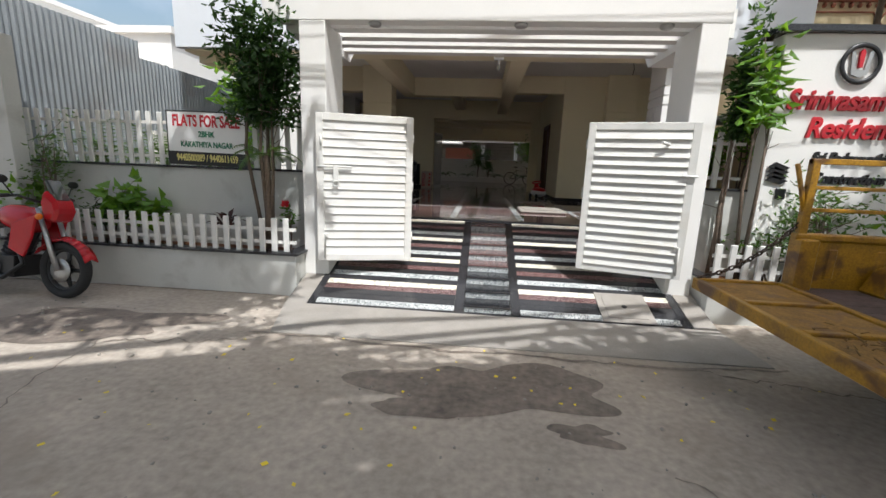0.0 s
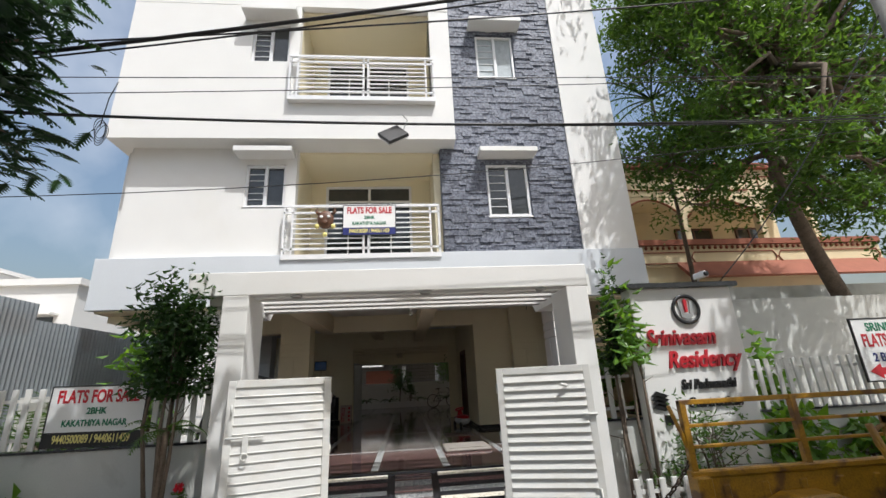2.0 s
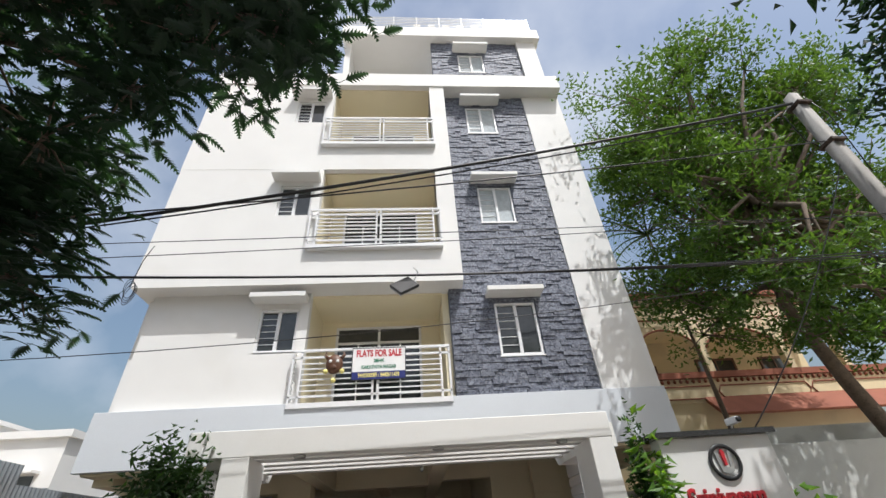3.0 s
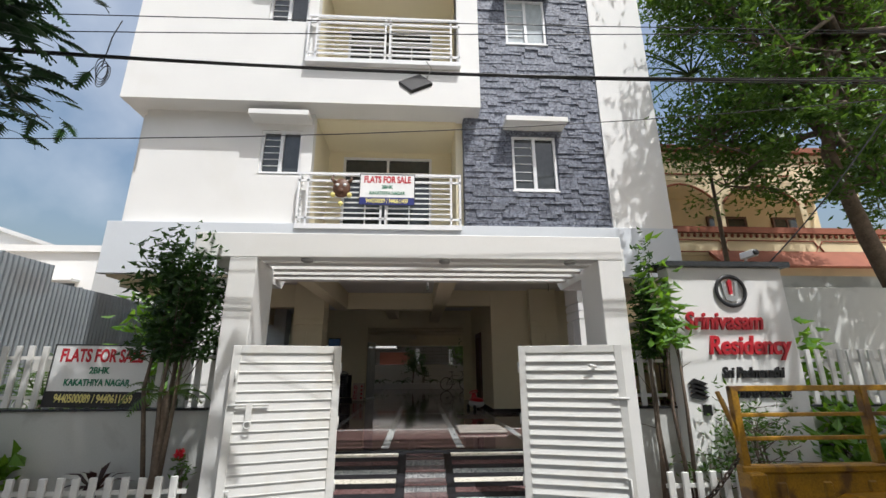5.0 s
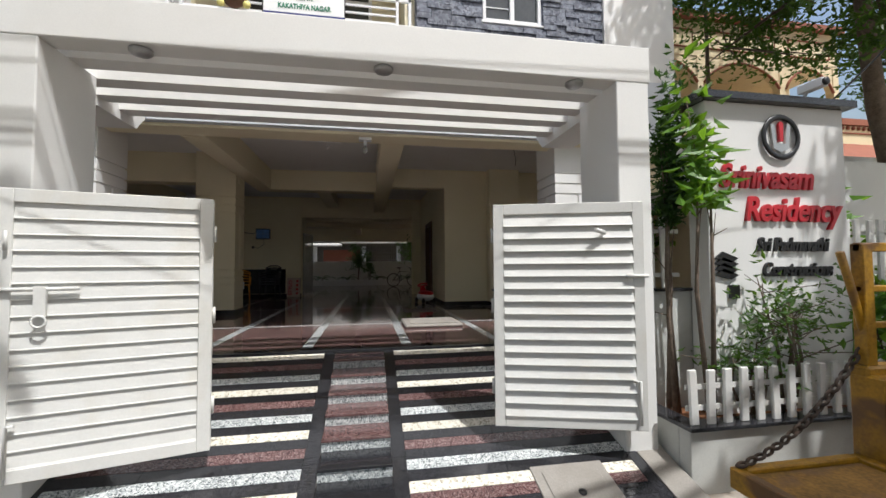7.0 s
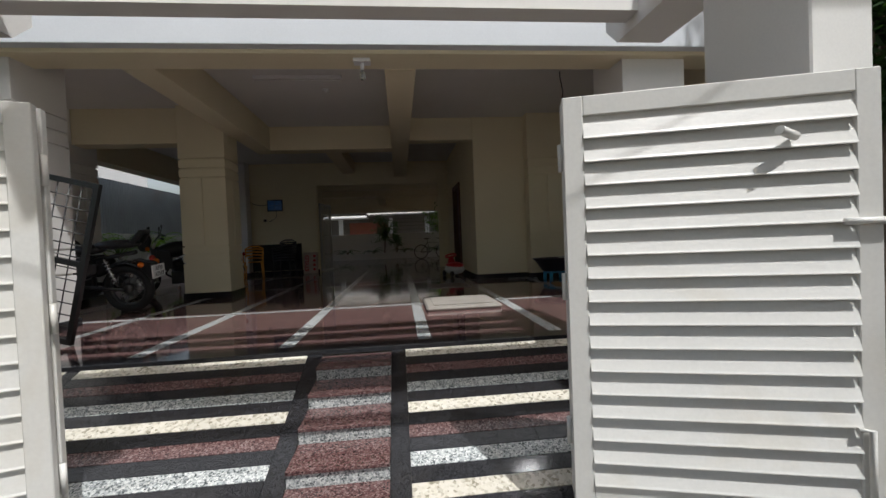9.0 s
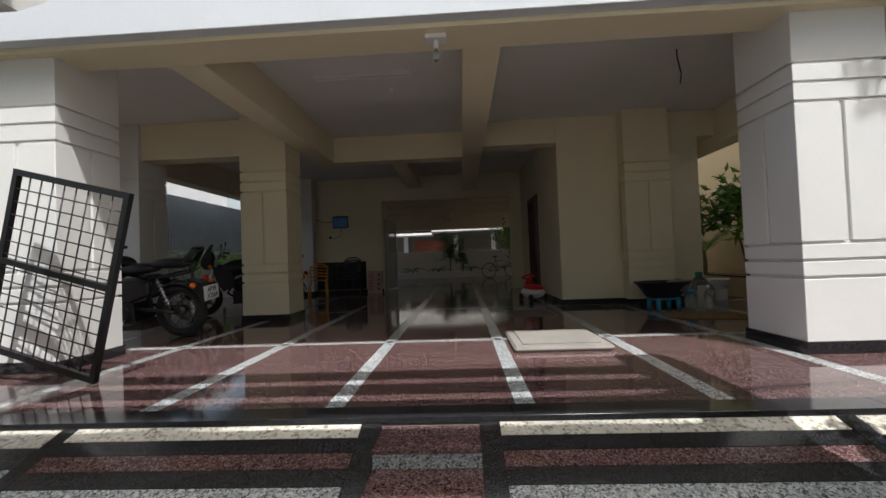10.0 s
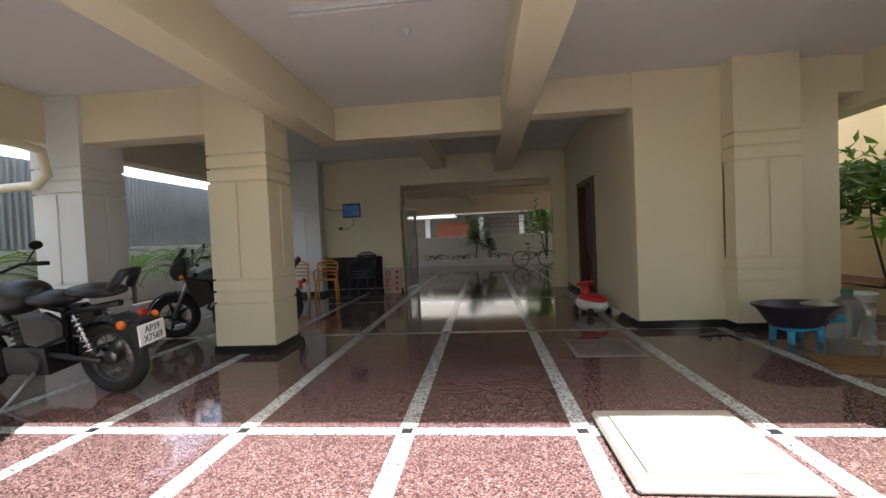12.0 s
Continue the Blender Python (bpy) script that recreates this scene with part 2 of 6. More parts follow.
# ---------------------------------------------------------------- builders
class Shape:
    """Collects solids in one mesh."""

    def __init__(self):
        self.bm = bmesh.new()

    def box(self, x0, y0, z0, x1, y1, z1, m=None):
        vs = [self.bm.verts.new(v) for v in ((x0, y0, z0), (x1, y0, z0), (x1, y1, z0), (x0, y1, z0), (x0, y0, z1), (x1, y0, z1), (x1, y1, z1), (x0, y1, z1))]
        if m is not None:
            for v in vs:
                v.co = m @ v.co
        for f in ((3, 2, 1, 0), (4, 5, 6, 7), (0, 1, 5, 4), (1, 2, 6, 5), (2, 3, 7, 6), (3, 0, 4, 7)):
            self.bm.faces.new([vs[i] for i in f])
        return self

    def tube(self, pts, radii, seg=8, caps=True):
        """A pipe along pts; radii: one, or one a point."""
        pts = [Vector(p) for p in pts]
        if not isinstance(radii, (list, tuple)):
            radii = [radii] * len(pts)
        rings, side = [], None
        for i, p in enumerate(pts):
            d = (pts[min(i + 1, len(pts) - 1)] - pts[max(i - 1, 0)]).normalized()
            if side is None:
                side = d.orthogonal().normalized()
            side = (side - d * side.dot(d)).normalized()
            up = d.cross(side)
            rings.append([self.bm.verts.new(p + radii[i] * (math.cos(2 * math.pi * k / seg) * side + math.sin(2 * math.pi * k / seg) * up)) for k in range(seg)])
        for a, b in zip(rings, rings[1:]):
            for k in range(seg):
                f = self.bm.faces.new((a[k], a[(k + 1) % seg], b[(k + 1) % seg], b[k]))
                f.smooth = True
        if caps:
            self.bm.faces.new(rings[0][::-1])
            self.bm.faces.new(rings[-1])
        return self

    def lathe(self, profile, seg=20, m=None):
        """Turns (radius, height) pairs about z."""
        m = m or Matrix()
        rings = [[self.bm.verts.new(m @ Vector((r * math.cos(2 * math.pi * k / seg), r * math.sin(2 * math.pi * k / seg), z))) for k in range(seg)] for r, z in profile]
        for a, b in zip(rings, rings[1:]):
            for k in range(seg):
                f = self.bm.faces.new((a[k], a[(k + 1) % seg], b[(k + 1) % seg], b[k]))
                f.smooth = True
        for r, flip in ((rings[0], True), (rings[-1], False)):
            if (r[0].co - r[seg // 2].co).length > 1e-4:
                self.bm.faces.new(r[::-1] if flip else r)
        return self

    def prism(self, outline, y0, y1, m=None):
        """An outline of (x, z) drawn out from y0 to y1."""
        m = m or Matrix()
        a = [self.bm.verts.new(m @ Vector((x, y0, z))) for x, z in outline]
        b = [self.bm.verts.new(m @ Vector((x, y1, z))) for x, z in outline]
        self.bm.faces.new(a)
        self.bm.faces.new(b[::-1])
        n = len(a)
        for i in range(n):
            self.bm.faces.new((a[i], b[i], b[(i + 1) % n], a[(i + 1) % n]))
        return self

    def torus(self, m, R, r, seg=28, tub=8):
        rings = []
        for i in range(seg):
            a = 2 * math.pi * i / seg
            rings.append([self.bm.verts.new(m @ Vector(((R + r * math.cos(2 * math.pi * k / tub)) * math.cos(a), (R + r * math.cos(2 * math.pi * k / tub)) * math.sin(a), r * math.sin(2 * math.pi * k / tub)))) for k in range(tub)])
        for i in range(seg):
            a, b = rings[i], rings[(i + 1) % seg]
            for k in range(tub):
                f = self.bm.faces.new((a[k], b[k], b[(k + 1) % tub], a[(k + 1) % tub]))
                f.smooth = True
        return self

    def blob(self, m, seg=14, rings=9):
        """A rounded body: the unit ball under m."""
        bmesh.ops.create_uvsphere(self.bm, u_segments=seg, v_segments=rings, radius=1, matrix=m)
        return self

    def done(self, name, material, parent=None, bevel=0.0, smooth=False):
        bmesh.ops.recalc_face_normals(self.bm, faces=self.bm.faces)
        if bevel:
            es = [e for e in self.bm.edges if len(e.link_faces) == 2 and e.calc_face_angle(0) > 0.6]
            bmesh.ops.bevel(self.bm, geom=es, offset=bevel, segments=1, affect="EDGES", clamp_overlap=True)
        if smooth:
            for f in self.bm.faces:
                f.smooth = True
        me = bpy.data.meshes.new(name)
        self.bm.to_mesh(me)
        self.bm.free()
        me.materials.append(material)
        ob = new(name, me)
        ob.parent = parent
        return ob


def root(name, label, category, group="", m=None, kind=""):
    ob = tagged(new(name), label, category, group, kind)
    if m is not None:
        ob.matrix_basis = m
    return ob


def slab(name, box, material, bevel=0.0, label="", kind="structure", parent=None):
    ob = Shape().box(*box).done(name, material, parent, bevel)
    return tagged(ob, label, kind=kind) if parent is None else ob


def words(text, size, m, material, parent, depth=0.002, name="lettering", shear=0.0, bold=0.0, squeeze=1.0):
    """Raised lettering, centred, in the xz plane facing -y under m."""
    cu = bpy.data.curves.new("text", "FONT")
    cu.body, cu.size, cu.extrude, cu.align_x, cu.align_y, cu.shear, cu.offset = text, size, depth, "CENTER", "CENTER", shear, bold
    tmp = bpy.data.objects.new("text", cu)
    scene.collection.objects.link(tmp)
    me = bpy.data.meshes.new_from_object(tmp.evaluated_get(bpy.context.evaluated_depsgraph_get()))
    bpy.data.objects.remove(tmp)
    me.transform(m @ pose(0, 0, 0, 90) @ Matrix.Diagonal((squeeze, 1, 1, 1)))
    me.materials.clear()
    me.materials.append(material)
    ob = new(name, me)
    ob.parent = parent
    return ob


def leaves(sh, spots, length, width, droop=0.3, spread=1.0, rnd=random):
    """A folded leaf blade at each spot."""
    for p in spots:
        d = Vector((rnd.gauss(0, 1), rnd.gauss(0, 1), rnd.gauss(0, 0.6) - droop)).normalized()
        s = d.cross(Vector((rnd.gauss(0, 0.4), rnd.gauss(0, 0.4), 1))).normalized()
        l, w = length * rnd.uniform(0.6, 1.25), width * rnd.uniform(0.7, 1.2)
        n = d.cross(s) * (w * 0.35)
        p = Vector(p)
        a, b, c, e = (sh.bm.verts.new(v) for v in (p, p + d * l * 0.45 + s * w * 0.5 + n, p + d * l - n * 0.6, p + d * l * 0.45 - s * w * 0.5 + n))
        sh.bm.faces.new((a, b, c))
        sh.bm.faces.new((a, c, e))
    return sh


def frond(sh, start, d, length, bend=0.6, leaflet=0.3, n=16, width=0.03):
    """A feather-shaped palm or fern frond that arches over."""
    p, d = Vector(start), Vector(d).normalized()
    side = d.cross(Vector((0, 0, 1)))
    side = side.normalized() if side.length > 0.01 else Vector((1, 0, 0))
    step, pts = length / n, [Vector(start)]
    for i in range(n):
        d = (d + Vector((0, 0, -bend / n * (0.4 + i / n * 1.8)))).normalized()
        p = p + d * step
        pts.append(p.copy())
        if i > 1:
            ll = leaflet * math.sin(math.pi * min(1, (i + 1.5) / (n + 2)) ** 0.8)
            for s in (-1, 1):
                q = p + (side * s * 0.85 + d * 0.55 + Vector((0, 0, -0.25))).normalized() * ll
                a, b, c = sh.bm.verts.new(p - d * width), sh.bm.verts.new(p + d * width), sh.bm.verts.new(q)
                sh.bm.faces.new((a, b, c))
    sh.tube(pts, [0.012 * length * (1 - 0.8 * i / n) for i in range(n + 1)], 5)


# ---------------------------------------------------------------- ground, ramp, floor
FLOOR, CEIL = 0.82, 4.1
slab("ground", (-300, -300, -0.4, 300, 300, 0.0), ROAD, label="worn concrete lane with damp dark patches")


def ramp_z(y):
    return 0.03 + (y - 4.5) * 0.322


apron = Shape()
for (xa0, xa1, xb0, xb1, ya, yb, za, zb) in ((-2.0, 2.7, -2.22, 2.62, 3.72, 4.5, 0.012, 0.045), (-2.22, -1.97, -2.22, -1.97, 4.5, 5.6, 0.045, 0.38), (2.38, 2.62, 2.38, 2.62, 4.5, 5.6, 0.045, 0.38)):
    v = [apron.bm.verts.new(c) for c in ((xa0, ya, za), (xa1, ya, za), (xb1, yb, zb), (xb0, yb, zb), (xa0, ya, -0.1), (xa1, ya, -0.1), (xb1, yb, -0.1), (xb0, yb, -0.1))]
    for f in ((0, 1, 2, 3), (0, 4, 5, 1), (1, 5, 6, 2), (2, 6, 7, 3), (3, 7, 4, 0)):
        apron.bm.faces.new([v[i] for i in f])
tagged(apron.done("pavement", CEMENT), "rough cement apron at the foot of the ramp", kind="structure")
TURNED = pose(0, 0, 0, 0, 0, 90) @ Matrix.Diagonal((1, -1, 1, 1))
core = Shape().prism([(4.5, -0.05), (5.76, -0.05), (5.76, ramp_z(5.76) - 0.02), (4.5, 0.015)], -1.97, 2.37, TURNED)
core.prism([(5.76, -0.05), (6.95, -0.05), (6.95, ramp_z(6.95) - 0.02), (5.76, ramp_z(5.76) - 0.02)], -3.3, 3.3, TURNED)
ramp = tagged(core.done("ramp_floor", CEMENT), "steep entrance ramp laid with granite stripes", kind="structure")
slab("floor_base", (-7.4, 6.95, -0.1, 6.6, 32, FLOOR - 0.02), CEMENT, label="raised floor of the parking hall")
floor = slab("floor", (-7.4, 6.955, FLOOR - 0.019, 6.6, 32, FLOOR - 0.006), BLACK_G, label="polished red granite floor with grey granite strips")

# ---------------------------------------------------------------- planters and low walls beside the ramp


def plaster(name, boxes, material, label, bevel=0.006):
    s = Shape()
    for b in boxes:
        s.box(*b)
    return tagged(s.done(name, material, bevel=bevel), label, kind="structure")


plaster("wall_planter_west", [(-7.6, 4.85, -0.05, -2.24, 4.97, 0.52), (-2.36, 4.97, -0.05, -2.24, 5.6, 0.52), (-7.6, 5.6, -0.05, -2.24, 5.74, 1.52)], GREYWHITE, "weathered white planter walls with flaked paint")
plaster("trim_planter_west", [(-7.6, 4.81, 0.521, -2.2, 4.99, 0.55), (-2.38, 4.99, 0.521, -2.2, 5.59, 0.55), (-7.6, 5.565, 1.521, -2.24, 5.77, 1.55)], BLACK_G, "black granite coping on the planter walls", 0.003)
plaster("wall_planter_east", [(2.64, 4.85, -0.05, 9.5, 4.97, 0.48), (2.64, 4.97, -0.05, 2.76, 5.5, 0.48), (2.64, 5.5, -0.05, 9.5, 5.64, 1.5)], GREYWHITE, "white planter walls beside the gate")
plaster("trim_planter_east", [(2.62, 4.81, 0.481, 9.5, 4.99, 0.51), (2.62, 4.99, 0.481, 2.78, 5.49, 0.51), (2.64, 5.465, 1.501, 3.24, 5.67, 1.53), (4.78, 5.465, 1.501, 9.5, 5.67, 1.53)], BLACK_G, "black granite coping on the planter walls", 0.003)
slab("ground_soil_west", (-7.6, 4.975, 0.1, -2.37, 5.595, 0.46), SOIL, label="planter soil")
slab("ground_soil_east", (2.77, 4.975, 0.1, 9.5, 5.495, 0.42), SOIL, label="planter soil")

# name wall
plaster("wall_name", [(3.24, 5.26, 0.4, 4.78, 5.49, 3.24)], WHITE, "white plastered name wall")
plaster("trim_name", [(3.14, 5.18, 3.241, 4.86, 5.6, 3.31)], BLACK_G, "black granite cap on the name wall", 0.004)

# fences of white pickets
PICK = None


def fence(x0, x1, y, z0, h, step, label):
    f = root("picket_fence", label, "fence", m=pose(0, 0, 0))
    Shape().box(x0, y + 0.005, z0 + 0.10, x1, y + 0.02, z0 + 0.14).done("rail", GATE, f)
    Shape().box(x0, y + 0.005, z0 + h - 0.16, x1, y + 0.02, z0 + h - 0.12).done("rail", GATE, f)
    me = None
    n = int((x1 - x0) / step)
    for i in range(n):
        if me is None:
            k = Shape().box(-0.035, -0.03, 0, 0.035, 0.0, h).done("picket", GATE, f, 0.006)
            me = k.data
        else:
            k = new("picket", me)
            k.parent = f
        k.matrix_basis = pose(x0 + 0.05 + i * step, y, z0 + random.uniform(-0.006, 0.006), random.uniform(-1.5, 1.5), random.uniform(-1.5, 1.5), 0)


fence(-6.6, -2.25, 4.9, 0.55, 0.42, 0.155, "short white picket fence on the planter wall")
fence(-6.9, -2.3, 5.68, 1.55, 0.72, 0.155, "white picket fence on the upper planter wall")
fence(2.66, 9.3, 4.9, 0.51, 0.42, 0.15, "short white picket fence on the planter wall")
fence(2.68, 3.2, 5.58, 1.53, 0.68, 0.15, "white picket fence beside the name wall")
fence(4.82, 7.5, 5.58, 1.53, 0.68, 0.15, "white picket fence beside the name wall")

# boundary walls
plaster("wall_west_low", [(-7.46, 9.0, 0, -7.3, 34, 2.2)], GREYWHITE, "white boundary wall")
plaster("wall_corner_west", [(-7.75, 5.0, 0, -6.05, 5.2, 3.1)], GREYWHITE, "white plastered end wall")
plaster("wall_north_east", [(5.2, 7.4, 0, 11.5, 7.6, 3.4)], GREYWHITE, "weathered white boundary wall")
plaster("wall_east", [(6.6, 7.6, 0, 6.75, 34, 3.0)], OLDCREAM, "cream boundary wall beside the parking hall")

# corrugated sheets above the western wall
sh = Shape()
for k in range(260):
    y0 = 5.6 + k * 0.11
    zt = 4.05 if y0 < 9 else 3.72
    a = [sh.bm.verts.new(c) for c in ((-7.52, y0, 0.9), (-7.52, y0, zt), (-7.48, y0 + 0.03, zt), (-7.48, y0 + 0.03, 0.9), (-7.48, y0 + 0.06, zt), (-7.48, y0 + 0.06, 0.9), (-7.52, y0 + 0.085, zt), (-7.52, y0 + 0.085, 0.9), (-7.52, y0 + 0.11, zt), (-7.52, y0 + 0.11, 0.9))]
    for f in ((0, 1, 2, 3), (3, 2, 4, 5), (5, 4, 6, 7), (7, 6, 8, 9)):
        sh.bm.faces.new([a[i] for i in f])
for y in (5.6, 7.9, 9.8, 12.2, 14.6, 17.0):
    sh.box(-7.6, y, 0.9, -7.53, y + 0.06, 4.08 if y < 9 else 3.75)
tagged(sh.done("wall_corrugated", SHEET), "grey corrugated metal fence sheets", kind="structure")

# ---------------------------------------------------------------- portal
plaster("wall_portal", [(-2.24, 5.13, 0.0, -1.92, 5.75, 3.29), (2.28, 5.13, 0.0, 2.58, 5.75, 3.29), (-2.68, 5.13, 3.292, 2.6, 5.32, 3.6)], WHITE, "white plastered entrance portal", 0.008)
perg = Shape()
for y in (5.42, 5.77, 6.12, 6.47):
    perg.box(-2.14, y, 3.29, 2.34, y + 0.18, 3.43)
for x0, x1 in ((-2.48, -2.14), (2.34, 2.72)):
    perg.prism([(5.325, 3.5), (6.95, 3.5), (6.95, 3.36), (6.78, 3.2), (5.325, 3.2)], x0, x1, pose(0, 0, 0, 0, 0, 90) @ Matrix.Diagonal((1, -1, 1, 1)))
tagged(perg.done("trim_pergola", WHITE), "white pergola rafters behind the portal beam", kind="structure")
for x in (-1.35, 0.35, 1.95):
    s = Shape().lathe([(0.075, 0), (0.075, -0.02), (0.06, -0.035), (0.02, -0.04)], 20)
    tagged(s.done("ceiling_light", STEEL), "round flush lamp under the portal beam", "lamp", "portal lamps").matrix_basis = pose(x, 5.225, 3.291)

# ---------------------------------------------------------------- the hall: ceiling, beams, columns, walls
# The back slab is lengthened past the last beam to shade the court wall.
plaster("ceiling", [(-5.75, 7.99, CEIL, 5.15, 20.5, CEIL + 0.15), (-7.5, 20.505, CEIL, 6.7, 26.3, CEIL + 0.15)], WHITE, "white plastered ceiling of the parking hall", 0)
beams = [(-5.7, 7.95, 3.62, 5.1, 8.35, CEIL), (-2.38, 8.35, 3.62, -2.04, 12.4, CEIL), (0.42, 8.35, 3.62, 0.78, 16.3, CEIL), (-2.38, 12.4, 3.62, 0.42, 12.75, CEIL), (-5.35, 11.16, 3.5, -2.385, 11.5, CEIL),
         (0.78, 11.9, 3.66, 5.1, 12.2, CEIL), (-5.7, 8.35, 3.5, -5.35, 20.5, CEIL), (4.75, 8.35, 3.5, 5.1, 20.5, CEIL), (-1.1, 12.75, 3.75, -0.75, 16.3, CEIL), (-5.35, 20.1, 3.45, 4.75, 20.5, CEIL), (-7.5, 24.7, 3.15, 6.6, 25.1, CEIL), (-0.4, 20.51, 3.5, -0.1, 24.69, CEIL), (-2.0, 17.5, 3.4, 4.75, 17.8, CEIL)]
plaster("ceiling_beams", beams, CREAM, "cream painted concrete beams", 0.006)


def column(name, x0, x1, y0, y1, material, top=CEIL):
    """A square pillar with grooved bands, recessed panels and a black skirting."""
    c = root(name, "plastered square pillar with grooved bands and black skirting", "pillar", "hall pillars")
    c["kind"] = "structure"
    s = Shape()
    g = 0.022
    cuts = [FLOOR, 1.42, 1.445, 1.56, 1.585, 1.70, 1.725, 2.86, 2.885, 3.02, 3.045, 3.18, 3.205, top]
    for k, (a, b) in enumerate(zip(cuts, cuts[1:])):
        d = g if k % 2 else 0
        if abs(a - 1.725) < 0.001:
            xm, ym = (x0 + x1) / 2, (y0 + y1) / 2
            s.box(x0 + g, y0 + g, a, x1 - g, y1 - g, b)
            for (px0, px1, py0, py1) in ((x0, xm - 0.02, y0, ym - 0.02), (xm + 0.02, x1, y0, ym - 0.02), (x0, xm - 0.02, ym + 0.02, y1), (xm + 0.02, x1, ym + 0.02, y1)):
                s.box(px0, py0, a, px1, py1, b)
        else:
            s.box(x0 + d, y0 + d, a, x1 - d, y1 - d, b)
    s.done("shaft", material, c, 0.004)
    Shape().box(x0 - 0.018, y0 - 0.018, FLOOR - 0.004, x1 + 0.018, y1 + 0.018, FLOOR + 0.10).done("skirting", BLACK_G, c, 0.003)


column("pillar_1", -3.95, -3.22, 8.05, 8.75, WHITE)
column("pillar_2", 3.1, 3.85, 8.05, 8.75, WHITE)
column("pillar_3", -3.15, -2.4, 11.0, 11.6, CREAM)
column("pillar_4", -5.6, -4.9, 11.1, 11.75, WHITE)
column("pillar_5", 3.1, 3.85, 11.62, 12.1, CREAM)
column("pillar_6", -4.55, -3.85, 16.1, 16.7, WHITE)
column("pillar_7", -5.6, -4.9, 16.1, 16.7, WHITE)

plaster("wall_room", [(2.05, 11.88, FLOOR - 0.01, 4.45, 12.06, CEIL), (2.05, 12.06, FLOOR - 0.01, 2.2, 13.85, CEIL), (2.05, 15.1, FLOOR - 0.01, 2.2, 16.6, CEIL), (2.05, 13.85, 3.08, 2.2, 15.1, CEIL), (1.73, 16.4, FLOOR - 0.01, 2.049, 16.6, CEIL), (4.3, 12.06, FLOOR - 0.01, 4.45, 16.6, CEIL), (2.2, 16.45, FLOOR - 0.01, 4.3, 16.6, CEIL)], CREAM, "cream plastered walls of the watchman's room")
plaster("baseboard", [(2.03, 11.86, FLOOR - 0.004, 3.08, 11.879, FLOOR + 0.10), (3.87, 11.86, FLOOR - 0.004, 4.46, 11.879, FLOOR + 0.10), (2.032, 11.879, FLOOR - 0.004, 2.049, 13.85, FLOOR + 0.1), (2.032, 15.1, FLOOR - 0.004, 2.049, 16.39, FLOOR + 0.1), (-3.84, 16.38, FLOOR - 0.004, -1.92, 16.399, FLOOR + 0.1)], BLACK_G, "black granite skirting", 0.002)
slab("wall_dado", (-3.84, 16.375, FLOOR + 0.11, -2.42, 16.398, 1.72), BLACK_G, 0.002, "black granite dado behind the chairs")
plaster("wall_back", [(-3.84, 16.4, FLOOR - 0.01, -1.92, 16.6, CEIL), (-1.92, 16.4, 3.42, 1.73, 16.6, CEIL), (-5.35, 17.6, FLOOR - 0.01, -2.0, 17.75, CEIL), (-4.9, 16.62, FLOOR - 0.01, -4.55, 16.7, 1.75)], CREAM, "cream back wall with a wide opening")

# back court: planter, wall, grille
plaster("wall_court", [(-7.4, 24.6, FLOOR - 0.01, 6.6, 24.8, 1.1), (-7.4, 26.4, FLOOR - 0.01, 6.6, 26.6, 2.12)], WHITE, "white planter and court wall")
slab("ground_soil_court", (-7.4, 24.8, FLOOR, 6.6, 26.4, 1.03), SOIL, label="planter soil in the court")
plaster("wall_east_planter", [(5.3, 8.9, FLOOR - 0.01, 5.42, 24.59, 1.18)], OLDCREAM, "low planter wall")
plaster("trim_east_planter", [(5.26, 8.88, 1.181, 5.46, 24.59, 1.205)], BLACK_G, "granite coping", 0.003)
slab("ground_soil_side", (5.42, 8.9, FLOOR, 6.6, 24.59, 1.12), SOIL, label="planter soil")
plaster("wall_west_planter", [(-6.6, 7.6, FLOOR - 0.01, -6.48, 24.59, 1.1)], WHITE, "low planter wall")
slab("ground_soil_far", (-7.29, 7.6, FLOOR, -6.6, 24.59, 1.04), SOIL, label="planter soil")

# ---------------------------------------------------------------- facade
FY = 8.0
fac = []
# fascia band over the hall
plaster("wall_fascia", [(-5.8, 7.84, 3.66, 5.2, 7.98, 4.66)], BANDGREY, "pale grey fascia band under the first floor", 0.006)
S1, S2, S3, S4, S5 = 4.66, 7.25, 10.9, 14.55, 18.2
W, RECESS = [], []
# first floor, with a window and the balcony recess; upper floors repeat it
LEVELS = ((4.55, 7.15), (8.03, 10.72), (11.6, 14.55))
OVER = 0.42
for i, (z0, z1) in enumerate(LEVELS):
    y = FY if i == 0 else FY - OVER + 0.005
    sill, head = z0 + 1.22 - 0.12 * (i > 0), z0 + 2.2 - 0.1 * (i > 0)
    x0, x1 = (-5.6, -5.895, -5.895)[i], -2.2
    W += [(x0, y, z0, -3.25, y + 0.2, z1), (-2.42, y, z0, x1, y + 0.2, z1), (-3.25, y, z0, -2.42, y + 0.2, sill), (-3.25, y, head, -2.42, y + 0.2, z1)]
    RECESS += [(x1 - 0.15, y + 0.2, z0, x1, y + 1.5, z1), (0.78, y + 0.2, z0, 0.93, y + 1.5, z1), (x1, y + 1.5, z0, -1.85, y + 1.7, z1), (0.3, y + 1.5, z0, 0.78, y + 1.7, z1), (-1.85, y + 1.5, z0 + 2.42, 0.3, y + 1.7, z1)]
    RECESS.append((x1 + 0.003, y + 0.15, z1 - 0.05, 0.777, y + 1.497, z1 - 0.004))
    W += [(x1, y + 0.01, z0 - 0.1, 0.78, y + 1.5, z0 + 0.12)]
